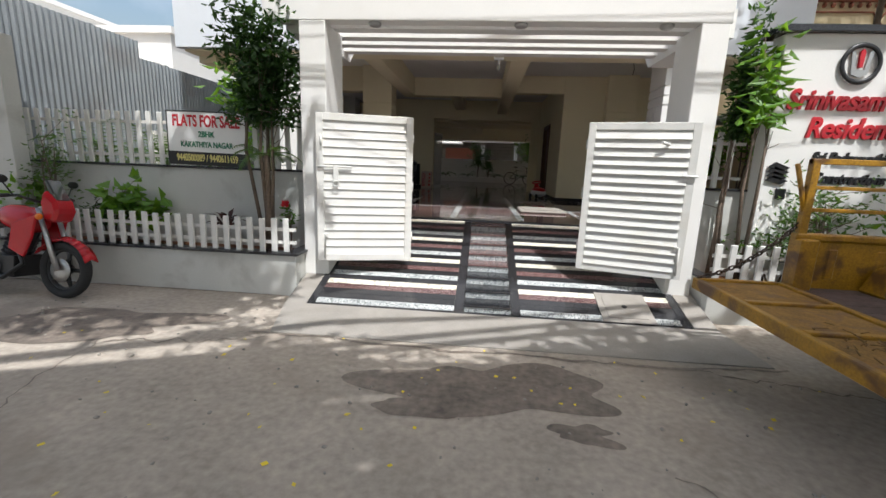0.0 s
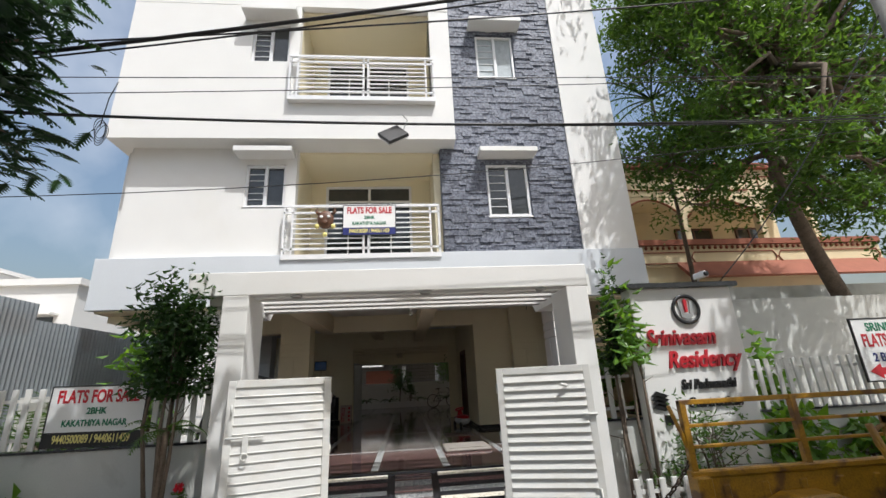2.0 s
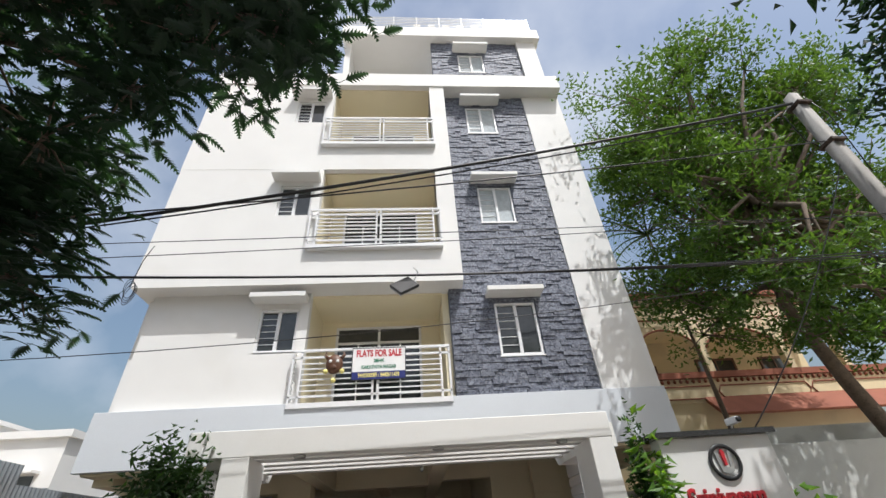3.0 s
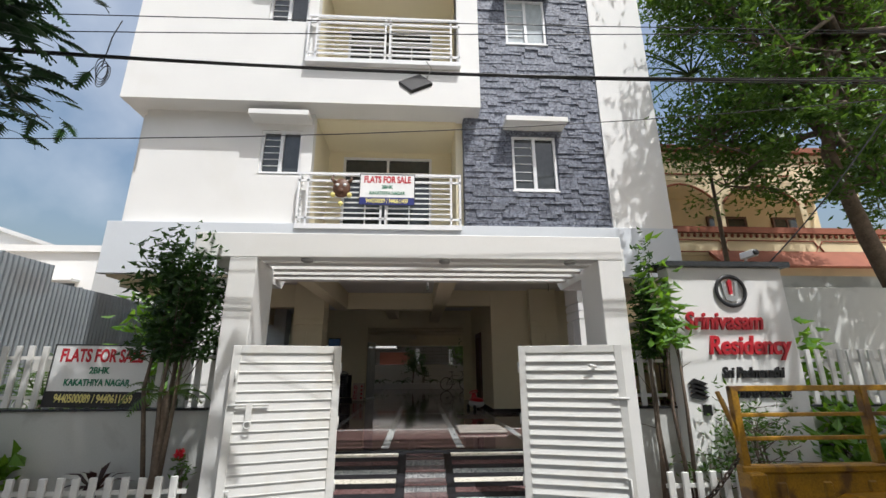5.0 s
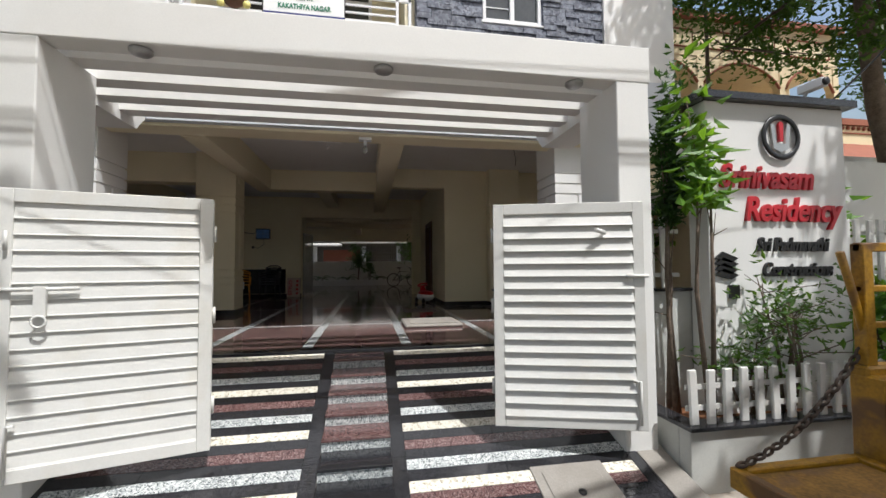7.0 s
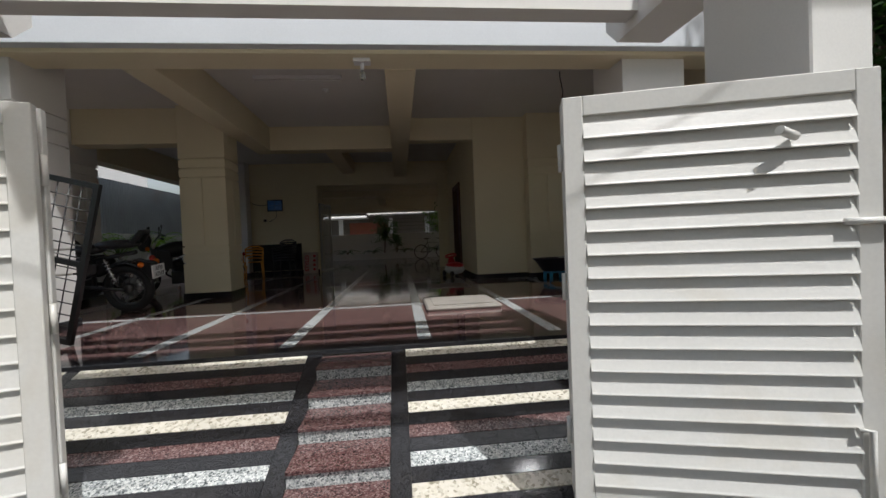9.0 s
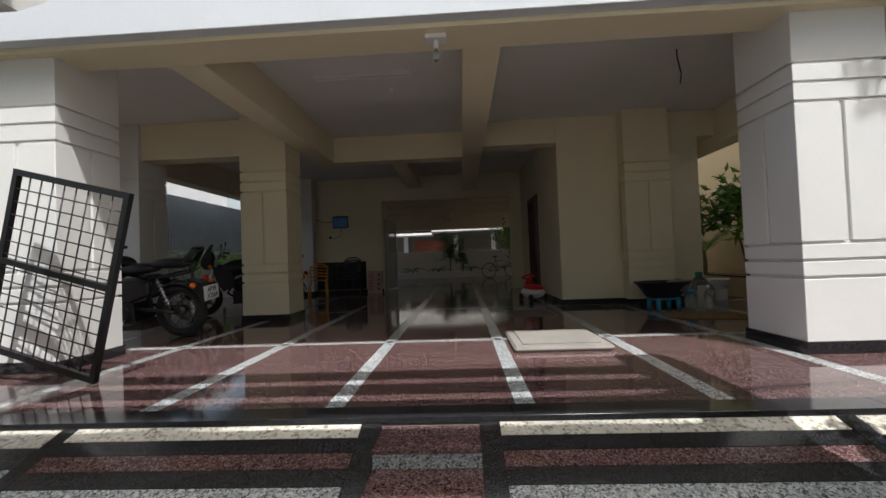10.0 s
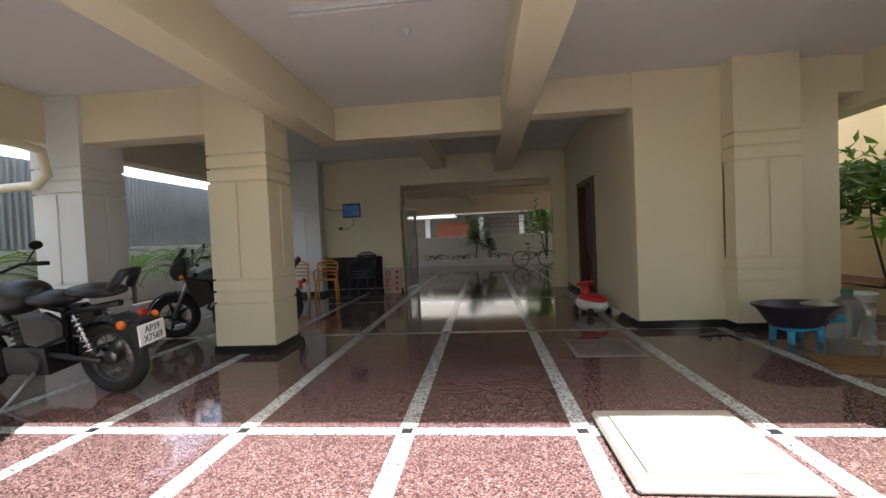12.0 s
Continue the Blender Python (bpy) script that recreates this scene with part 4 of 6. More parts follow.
    for y in (-0.12, 0.12):
        s.tube([(-0.62, y, 0.34), (-0.5, y, 0.68)], 0.016, 8)
        for k in range(7):
            s.torus(pose(-0.6 + k * 0.014, y, 0.4 + k * 0.04, 0, 20), 0.03, 0.008, 12, 5)
    s.done("shock_absorber", CHROME, c)
    s = Shape().tube([(0.28, -0.38, 1.02), (0.36, -0.22, 1.04), (0.42, 0, 0.96), (0.36, 0.22, 1.04), (0.28, 0.38, 1.02)], 0.014, 8)
    s.tube([(0.28, -0.38, 1.02), (0.33, -0.27, 1.035)], 0.02, 8).tube([(0.28, 0.38, 1.02), (0.33, 0.27, 1.035)], 0.02, 8)
    for y in (-0.25, 0.25):
        s.tube([(0.36, y, 1.03), (0.33, y * 1.3, 1.16)], 0.007, 6).blob(Matrix.LocRotScale((0.33, y * 1.35, 1.19), None, (0.015, 0.06, 0.04)))
    s.done("handlebar", BLACK, c)
    Shape().lathe([(0.02, -0.07), (0.08, -0.05), (0.095, 0.02), (0.09, 0.05), (0.03, 0.06)], 18, pose(0.54, 0, 0.88, 0, 90)).done("headlamp", CHROME, c)
    for y in (-0.15, 0.15):
        for x, z in ((-0.93, 0.6), (0.52, 0.84)):
            Shape().blob(Matrix.LocRotScale((x, y, z), None, (0.034, 0.03, 0.034))).done("indicator", AMBER, c, smooth=True)
            Shape().tube([(x, y * 0.85, z), (x, y * 0.3, z)], 0.009, 6).done("indicator_stalk", BLACK, c)
    Shape().blob(Matrix.LocRotScale((-0.98, 0, 0.66), None, (0.03, 0.045, 0.035))).done("tail_lamp", REDLENS, c, smooth=True)
    Shape().tube([(-0.1, 0.12, 0.26), (-0.06, 0.42, 0.01)], 0.012, 6).done("side_stand", STEEL, c)
    p = Shape().box(-1.04, -0.12, 0.42, -1.025, 0.12, 0.58).done("number_plate", SIGNWHITE, c, 0.004)
    if plate:
        for k, t in enumerate(plate.split("|")):
            words(t, 0.075, pose(-1.043, 0, 0.535 - k * 0.07, 0, 0, -90), BLACK, c, 0.001, squeeze=0.85)
    return c


motorcycle(pose(-5.5, 4.3, 0.0, -8, 0, -4) @ Matrix.Scale(1.12, 4), REDPAINT, "red sports commuter motorcycle on its side stand by the planter", False)
motorcycle(pose(-4.02, 9.82, FLOOR, -6, 0, 177) @ Matrix.Scale(1.14, 4), BLACK, "black classic motorcycle with spoked wheels on the granite floor", True, "AP39|X7569")
motorcycle(pose(-3.72, 12.2, FLOOR, -6, 0, 205) @ Matrix.Scale(1.08, 4), BLACK, "black commuter motorcycle parked behind the pillar", False)


def chain(pts, parent, link=0.05):
    pts = [Vector(p) for p in pts]
    s, k = Shape(), 0
    for a, b in zip(pts, pts[1:]):
        L = (b - a).length
        q = (b - a).to_track_quat("X", "Z").to_matrix().to_4x4()
        nn = max(1, int(L / (link * 0.75)))
        for i in range(nn):
            p = a.lerp(b, (i + 0.5) / nn)
            s.torus(Matrix.Translation(p) @ q @ pose(0, 0, 0, 90 * (k % 2)) @ Matrix.Diagonal((1.5, 1, 1, 1)), link * 0.32, 0.0075, 10, 5)
            k += 1
    return s.done("chain", IRON, parent)


def sag(a, b, drop, n=8):
    a, b = Vector(a), Vector(b)
    return [a.lerp(b, i / n) - Vector((0, 0, drop * 4 * (i / n) * (1 - i / n))) for i in range(n + 1)]


tr = root("pickup_truck", "worn yellow cargo pickup with its tailgate let down on chains", "truck")
X0, X1, YN, YF, ZB = 2.63, 5.3, 1.85, 3.72, 0.78
s = Shape()
for k in range(11):
    s.box(X0, YN + 0.04 + k * 0.163, ZB - 0.03, X1, YN + 0.04 + k * 0.163 + 0.158, ZB)
s.done("bed_planks", PLANK, tr, 0.004)
s = Shape()
for y0, y1 in ((YN, YN + 0.05), (YF - 0.05, YF)):
    s.box(X0, y0, ZB - 0.12, X1, y1, 1.18)
    s.box(X0 - 0.02, y0 - 0.02, 1.18, X1, y1 + 0.02, 1.24)
    for k in range(7):
        s.box(X0 + 0.25 + k * 0.38, y0 - 0.012, ZB + 0.08, X0 + 0.33 + k * 0.38, y1 + 0.012, 1.12)
s.box(X1 - 0.05, YN + 0.05, ZB, X1, YF - 0.05, 1.24)
s.box(X0 - 0.04, YN - 0.02, 0.42, X0 + 0.16, YN + 0.2, 1.2)
s.box(X0 - 0.02, YF - 0.14, 0.5, X0 + 0.12, YF + 0.02, 1.2)
s.box(X0 - 0.03, YN + 0.2, ZB - 0.2, X0 + 0.02, YF - 0.14, ZB - 0.031)
s.done("bed", YELLOW, tr, 0.012)
s = Shape()
for yc in (YN + 0.06, YF - 0.06):
    sg = 1 if yc < 2.7 else -1
    s.prism([(3.15, ZB), (3.25, 0.98), (3.4, 1.04), (3.75, 1.04), (3.9, 0.98), (4.0, ZB)], min(yc, yc + sg * 0.25), max(yc, yc + sg * 0.25))
s.done("wheel_arch", YELLOW, tr, 0.02)
s = Shape()
for y in (YN + 0.03, YF - 0.03):
    for x in (X0 + 0.03, 3.8, X1 - 0.05):
        s.box(x - 0.03, y - 0.03, 1.24, x + 0.03, y + 0.03, 1.84)
    for z, h in ((1.42, 0.03), (1.6, 0.03), (1.8, 0.045)):
        s.box(X0, y - 0.018, z, X1, y + 0.018, z + h)
    s.tube([(X0 - 0.1, y, 1.8), (X0 - 0.02, y, 1.55), (X0 + 0.03, y, 1.36)], 0.02, 6)
s.torus(pose(X0 - 0.02, YN + 0.03, 1.72, 90), 0.07, 0.012, 16, 6)
s.done("side_rails", YELLOW, tr, 0.004)
tg = Shape()
tg.box(X0 - 0.74, YN + 0.02, ZB - 0.02, X0 - 0.02, YF - 0.02, ZB)
tg.box(X0 - 0.75, YN, ZB - 0.07, X0 - 0.70, YF, ZB + 0.025)
tg.box(X0 - 0.07, YN, ZB - 0.04, X0 - 0.015, YF, ZB + 0.025)
for y in (YN, YN + 0.62, YN + 1.2, YF - 0.05):
    tg.box(X0 - 0.70, y, ZB, X0 - 0.07, y + 0.05, ZB + 0.028)
tg.done("tailgate", YELLOW, tr, 0.006)
tp = Shape()
for a, b in ((YN + 0.06, YN + 0.61), (YN + 0.68, YN + 1.19), (YN + 1.26, YF - 0.06)):
    tp.box(X0 - 0.69, a, ZB + 0.001, X0 - 0.08, b, ZB + 0.008)
tp.done("worn_panels", mat("worn_ochre_paint", (0.36, 0.19, 0.035), 0.7, var=0.3, scale=8, bump=0.4, stain=(0.16, 0.09, 0.05), stain_scale=5, stain_amt=0.8), tr)
chain(sag((X0 - 0.72, YF - 0.02, ZB + 0.03), (X0 + 0.05, YF - 0.02, 1.36), 0.1), tr)
chain(sag((X0 - 0.72, YN + 0.03, ZB + 0.03), (X0 + 0.05, YN + 0.02, 1.36), 0.1), tr)
s = Shape()
for z in (0.97, 0.72):
    s.lathe([(0.085, 0), (0.085, 0.02), (0.075, 0.035), (0.02, 0.04)], 20, pose(X0 - 0.04, YN + 0.09, z, 0, -90))
s.done("tail_lamp", REDLENS, tr)
for k, t in enumerate(("AP 23 T 1513",)):
    words(t, 0.13, pose(X0 - 0.034, 2.75, ZB - 0.115, 0, 0, -90), BLACK, tr, 0.001, squeeze=0.95, bold=0.002)
s = Shape().box(X0, 2.2, 0.45, 7.2, 2.35, 0.6).box(X0, 3.2, 0.45, 7.2, 3.35, 0.6).box(X0 + 0.1, 2.1, 0.42, X0 + 0.2, 3.4, 0.55).tube([(3.55, YN + 0.2, 0.33), (3.55, YF - 0.2, 0.33)], 0.05, 8).tube([(6.3, YN + 0.2, 0.33), (6.3, YF - 0.2, 0.33)], 0.05, 8)
s.done("chassis", IRON, tr)
for x in (3.55, 6.3):
    for y in (YN + 0.13, YF - 0.13):
        w = new("wheel")
        w.parent = tr
        w.matrix_basis = pose(x, y, 0.33, 90)
        Shape().lathe([(0.2, -0.09), (0.31, -0.09), (0.33, -0.06), (0.33, 0.06), (0.31, 0.09), (0.2, 0.09)], 32).done("tyre", RUBBER, w)
        Shape().lathe([(0.02, -0.04), (0.19, -0.04), (0.2, -0.085), (0.2, 0.085), (0.19, 0.04), (0.02, 0.04)], 24).done("rim", IRON, w)
s = Shape().prism([(5.4, 0.5), (5.4, 1.95), (6.5, 1.95), (6.9, 1.25), (7.3, 1.1), (7.3, 0.5)], YN + 0.05, YF - 0.05)
s.done("cab", YELLOW, tr, 0.05)
s = Shape()
for y in (YN + 0.045, YF - 0.055):
    s.prism([(5.65, 1.25), (5.65, 1.8), (6.4, 1.8), (6.68, 1.25)], y, y + 0.01)
s.done("cab_window", DARK, tr)
s = Shape()
for k in range(70):
    x, y = random.gauss(2.18, 0.1), random.gauss(2.25, 0.16)
    s.tube([(x, y, ZB + 0.012 + random.uniform(0, 0.04)), (x + random.uniform(-0.08, 0.08), y + random.uniform(-0.08, 0.08), ZB + 0.012 + random.uniform(0, 0.04))], 0.003, 4)
tagged(s.done("straw", COIR), "dry straw scraps on the tailgate", "straw", kind="stuff")


# ---------------------------------------------------------------- plants
def shrub(x, y, z, h, w, leaf, length, n, label, stems=4, low=0.35, name="shrub", rs=1, lw=0.4):
    """Thin stems with clumps of leaves in an uneven crown."""
    rnd = random.Random(rs)
    t = root(name, label, "plant", m=pose(x, y, z))
    s, ends = Shape(), []
    for k in range(stems):
        a = rnd.uniform(0, 6.28)
        top = Vector((math.cos(a) * w * 0.35 * rnd.random(), math.sin(a) * w * 0.3 * rnd.random(), h * rnd.uniform(0.6, 0.9)))
        base = Vector((math.cos(a) * 0.05, math.sin(a) * 0.05, -0.02))
        mid = base.lerp(top, 0.5) + Vector((rnd.gauss(0, 0.05), rnd.gauss(0, 0.05), 0))
        s.tube([base, mid, top], [0.016 * h ** 0.5, 0.012 * h ** 0.5, 0.004], 6)
        for q in range(5):
            p = mid.lerp(top, rnd.random())
            e = p + Vector((rnd.gauss(0, w * 0.28), rnd.gauss(0, w * 0.22), rnd.uniform(0.0, h * 0.22)))
            s.tube([p, e], [0.006, 0.003], 5)
            ends.append(e)
        ends.append(top)
    s.done("stems", BARK, t)
    lv = Shape()
    spots = []
    for k in range(n):
        e = rnd.choice(ends)
        p = Vector((rnd.gauss(e.x, w * 0.12), rnd.gauss(e.y, w * 0.1), rnd.gauss(e.z, h * 0.07)))
        if p.z > h * low:
            spots.append(p)
    leaves(lv, spots, length, length * lw, rnd=rnd)
    lv.done("foliage", leaf, t)
    return t


def palm(x, y, z, n, length, leaf, label, rs=1, leaflet=0.22, stem=0.0, name="palm", up=1.1):
    rnd = random.Random(rs)
    t = root(name, label, "plant", m=pose(x, y, z))
    if stem:
        Shape().tube([(0, 0, -0.03), (0.02, 0, stem * 0.6), (0, 0, stem + 0.05)], [0.06 * stem ** 0.3, 0.045, 0.035], 8).done("stem", BARK, t)
    s = Shape()
    for k in range(n):
        a = 2 * math.pi * k / n + rnd.uniform(-0.3, 0.3)
        frond(s, (0, 0, stem), (math.cos(a), math.sin(a), rnd.uniform(0.5, 1.6) * up), length * rnd.uniform(0.75, 1.15), rnd.uniform(0.9, 1.9), leaflet, 15, 0.014)
    s.done("fronds", leaf, t)
    return t


# planter by the lane
shrub(-2.80, 5.3, 0.46, 3.0, 0.72, LEAF_B, 0.12, 3400, "tall bushy shrub with glossy green leaves in the planter", 6, 0.55, rs=3)
palm(-2.75, 5.2, 0.46, 9, 0.5, LEAF_A, "long-leaved plant with drooping blades in the planter", 4, 0.16, 1.25, "potted_dracaena", 0.6)
shrub(3.1, 5.08, 0.42, 2.75, 0.46, LEAF_C, 0.2, 230, "bright green broad-leaved young tree on a thin stem", 2, 0.66, rs=8, lw=0.38)
shrub(2.92, 5.36, 0.42, 2.75, 0.42, LEAF_B, 0.10, 1500, "dense green shrub beside the portal", 3, 0.62, rs=9)
shrub(3.85, 5.1, 0.42, 1.4, 0.8, LEAF_A, 0.09, 420, "sparse leafy rose bush under the lettering", 6, 0.15, rs=10)
shrub(3.45, 5.1, 0.42, 0.75, 0.6, LEAF_A, 0.09, 260, "low green bush in the planter", 5, 0.15, rs=11)
shrub(5.2, 5.2, 0.42, 1.15, 0.9, LEAF_C, 0.22, 240, "croton bush with yellow-green leaves", 5, 0.25, rs=12, lw=0.5)
shrub(6.3, 5.2, 0.42, 1.0, 0.8, LEAF_C, 0.2, 200, "croton bush with yellow-green leaves", 5, 0.25, rs=13, lw=0.5)
palm(6.0, 5.25, 0.42, 8, 0.55, LEAF_B, "dark strap-leaved plant in the planter", 13, 0.1)
shrub(5.6, 5.9, 0.0, 2.45, 0.7, LEAF_C, 0.22, 200, "bright broad-leaved plant behind the fence", 3, 0.6, rs=14, lw=0.6)
shrub(-4.75, 5.3, 0.46, 0.85, 0.6, LEAF_C, 0.2, 130, "broad bright green leaves of a young plant", 3, 0.3, rs=15, lw=0.7)
shrub(-5.15, 5.3, 0.46, 0.6, 0.6, LEAF_B, 0.07, 500, "dark small-leaved bush in the planter", 6, 0.1, rs=16)
shrub(-5.75, 5.25, 0.46, 1.7, 0.6, LEAF_A, 0.08, 260, "thin twiggy shrub with small leaves", 4, 0.2, rs=17)
shrub(-6.4, 5.25, 0.46, 1.0, 0.8, LEAF_C, 0.18, 260, "leafy bush at the end of the planter", 5, 0.2, rs=18, lw=0.6)
shrub(-2.5, 5.2, 0.46, 0.62, 0.25, LEAF_A, 0.09, 60, "small flowering plant with thin green leaves", 2, 0.2, rs=20)
fl = Shape()
leaves(fl, [(-2.5 + random.gauss(0, 0.012), 5.18 + random.gauss(0, 0.012), 1.13 + random.gauss(0, 0.012)) for k in range(30)], 0.05, 0.045, 0)
tagged(fl.done("flower", FLOWER), "red flower head on a thin stalk", "flower")
dk = root("cordyline", "dark purple strap-leaved plant in the planter", "plant", m=pose(-3.35, 5.25, 0.46))
s = Shape().tube([(0, 0, -0.02), (0, 0, 0.36)], 0.02, 6)
rnd = random.Random(5)
for k in range(13):
    a, e = rnd.uniform(0, 6.28), rnd.uniform(0.2, 1.5)
    d = Vector((math.cos(a), math.sin(a), e)).normalized()
    sd = d.cross(Vector((0, 0, 1))).normalized() * 0.03
    p0, p1, p2 = Vector((0, 0, 0.3)), Vector((0, 0, 0.32)) + d * 0.22, Vector((0, 0, 0.3)) + d * 0.42 - Vector((0, 0, 0.1))
    v = [s.bm.verts.new(q) for q in (p0 - sd * 0.4, p0 + sd * 0.4, p1 + sd, p1 - sd, p2)]
    s.bm.faces.new((v[0], v[1], v[2], v[3]))
    s.bm.faces.new((v[3], v[2], v[4]))
s.done("blades", LEAF_P, dk)
# palms behind the western fence and along the hall
for k, (x, y, z, n, L, st) in enumerate(((-5.9, 6.3, 0.0, 9, 1.3, 1.4), (-5.1, 6.5, 0.0, 10, 1.4, 1.5), (-4.3, 6.6, 0.0, 9, 1.1, 1.2), (-6.6, 6.4, 0.0, 9, 1.2, 1.2))):
    palm(x, y, z, n, L, LEAF_A, "feathery areca palm behind the picket fence", 30 + k, 0.28, st)
shrub(-3.7, 6.4, 0.0, 3.0, 0.7, LEAF_C, 0.2, 260, "tall leafy plant behind the fence", 3, 0.5, rs=41)
for k in range(8):
    palm(-6.9, 9.6 + k * 1.45, 1.04, 12, 1.35, LEAF_C if k % 2 else LEAF_A, "areca palm along the boundary wall", 50 + k, 0.26, 0.55)
for k, (x, y) in enumerate(((-3.6, 25.5), (-2.2, 25.4), (-0.9, 25.5), (0.7, 25.4), (2.4, 25.5))):
    palm(x, y, 1.03, 11, 0.85, LEAF_B, "cycad palm in the court planter", 60 + k, 0.2, 0.12, up=0.5)
shrub(-0.35, 25.6, 1.03, 1.9, 1.0, LEAF_B, 0.16, 900, "small tree in the court planter", 3, 0.35, rs=70)
shrub(2.9, 25.4, 1.03, 2.6, 1.3, LEAF_A, 0.18, 900, "leafy shrub in the court planter", 4, 0.25, rs=71)
shrub(0.3, 25.3, 1.03, 1.0, 0.6, LEAF_B, 0.16, 250, "dark bush in the court planter", 4, 0.1, rs=72)
# side planter on the east
shrub(6.0, 13.0, 1.12, 1.9, 1.5, LEAF_A, 0.3, 420, "young tree with long leaves in the side planter", 2, 0.45, rs=80, lw=0.3)
shrub(5.9, 11.9, 1.12, 1.25, 0.9, LEAF_C, 0.26, 240, "bright bushy plant in the side planter", 3, 0.3, rs=81, lw=0.4)
shrub(5.9, 10.4, 1.12, 2.1, 1.3, LEAF_C, 0.26, 380, "leafy plant in the side planter", 3, 0.4, rs=82, lw=0.35)
palm(6.0, 11.2, 1.12, 10, 0.7, LEAF_C, "small areca palm in the side planter", 83, 0.2)
palm(6.0, 14.6, 1.12, 10, 1.1, LEAF_A, "areca palm in the side planter", 84, 0.25, 0.5)


def tree(name, label, base, trunk, crowns, leaf, length, per, rs, radius=0.2, frondy=0):
    """Leaning trunk, limbs to each clump, and a crown of many leaves with gaps."""
    rnd = random.Random(rs)
    t = root(name, label, "tree", m=pose(*base))
    b = Vector(base)
    pts = [Vector(p) - b for p in trunk]
    s = Shape().tube(pts, [radius * (1 - 0.6 * i / (len(pts) - 1)) for i in range(len(pts))], 12)
    lv, fr = Shape(), Shape()
    for (cx, cy, cz, r) in crowns:
        c = Vector((cx, cy, cz)) - b
        st = pts[-1] if rnd.random() < 0.6 else pts[-2].lerp(pts[-1], rnd.random())
        mid = st.lerp(c, 0.5) + Vector((rnd.gauss(0, 0.3), rnd.gauss(0, 0.3), rnd.uniform(0, 0.4)))
        s.tube([st, mid, c], [radius * 0.4, radius * 0.22, 0.02], 7)
        spots = []
        for k in range(9):
            e = c + Vector((rnd.gauss(0, r * 0.5), rnd.gauss(0, r * 0.5), rnd.gauss(0, r * 0.36)))
            s.tube([c, e], [0.02, 0.006], 5)
            if frondy:
                for q in range(frondy):
                    a = rnd.uniform(0, 6.28)
                    frond(fr, e + Vector((rnd.gauss(0, 0.24), rnd.gauss(0, 0.24), rnd.gauss(0, 0.16))), (math.cos(a), math.sin(a), rnd.uniform(-0.3, 0.3)), rnd.uniform(0.28, 0.48), 0.45, 0.1, 9, 0.03)
            else:
                spots += [e + Vector((rnd.gauss(0, r * 0.2), rnd.gauss(0, r * 0.2), rnd.gauss(0, r * 0.17))) for q in range(per // 9)]
        if spots:
            leaves(lv, spots, length, length * 0.42, rnd=rnd)
    s.done("trunk", BARK, t)
    (fr if frondy else lv).done("foliage", leaf, t)
    (lv if frondy else fr).bm.free()
    return t


rc = random.Random(21)
right = [(rc.uniform(6.4, 14.5), rc.uniform(5.8, 9.8), rc.uniform(6.2, 14), rc.uniform(0.9, 1.4)) for k in range(105)]
right += [(6.1, 6.0, 9.6, 0.8), (6.0, 5.9, 8.8, 0.7), (6.5, 5.9, 7.4, 0.8), (7.2, 6.0, 11.2, 1.0), (7.4, 6.0, 6.4, 0.7), (8.2, 6.5, 5.2, 0.6), (9.2, 6.5, 5.0, 0.6), (11, 7, 4.6, 0.9), (12, 7, 5.4, 1.0), (7.4, 5.5, 5.8, 0.6)]
tree("street_tree", "big leafy roadside tree with a leaning trunk", (10.6, 8.0, 0), ((10.6, 8.0, -0.1), (10.1, 8.1, 2.5), (9.4, 8.0, 4.6), (8.6, 7.6, 6.3), (8.6, 6.8, 8.6)), right, LEAF_A, 0.17, 560, 5, 0.22)
lc = random.Random(33)
# Unseen crowns behind and above the camera, placed to shade the lane.
left = [(lc.uniform(-9, 8.5), lc.uniform(-8.0, -1.3), lc.uniform(7.6, 9.2), 1.15) for k in range(80)]
# Extra out-of-view clumps added so shade falls on the name wall and truck.
left += [(lc.uniform(5.6, 10), lc.uniform(-1.3, 2.2), lc.uniform(7.4, 9.2), 1.0) for k in range(17)]
left += [(lc.uniform(2.6, 7), lc.uniform(-2.2, 0.2), lc.uniform(6.8, 8.2), 1.0) for k in range(12)]
left += [(lc.uniform(4.2, 8.6), lc.uniform(-2.4, 0.5), lc.uniform(7.2, 8.6), 0.9) for k in range(26)]
tree("unseen_shade_tree", "wide feathery tree out of view, added to shade the lane", (-7.0, -4.0, 0), ((-7.0, -4.0, -0.1), (-6.7, -3.6, 2.5), (-6.0, -3.0, 5), (-5, -2.2, 7.2)), left, LEAF_D, 0.2, 750, 6, 0.3)
edge = [(-4.5, 3.2, 5.6, 0.7), (-5.2, 3.6, 5.0, 0.6), (-4.0, 2.8, 6.3, 0.7), (-3.2, 2.6, 6.9, 0.7), (-5.6, 3.0, 6.0, 0.8), (-2.4, 2.4, 7.6, 0.6), (-1.4, 2.0, 7.4, 0.6), (-3.4, 2.0, 7.6, 0.8), (-4.6, 2.2, 7.2, 0.9), (-6.2, 2.8, 5.2, 0.8), (-6.2, 3.4, 6.8, 0.9), (-2.0, 1.6, 7.9, 0.8), (-5.2, 1.8, 6.6, 0.9)]
edge += [(lc.uniform(-6, -1.0), lc.uniform(0.6, 2.0), lc.uniform(7.2, 8.2), 0.8) for k in range(16)]
edge += [(lc.uniform(-6.6, -4.0), lc.uniform(2.6, 3.8), lc.uniform(4.9, 7.2), 0.7) for k in range(8)]
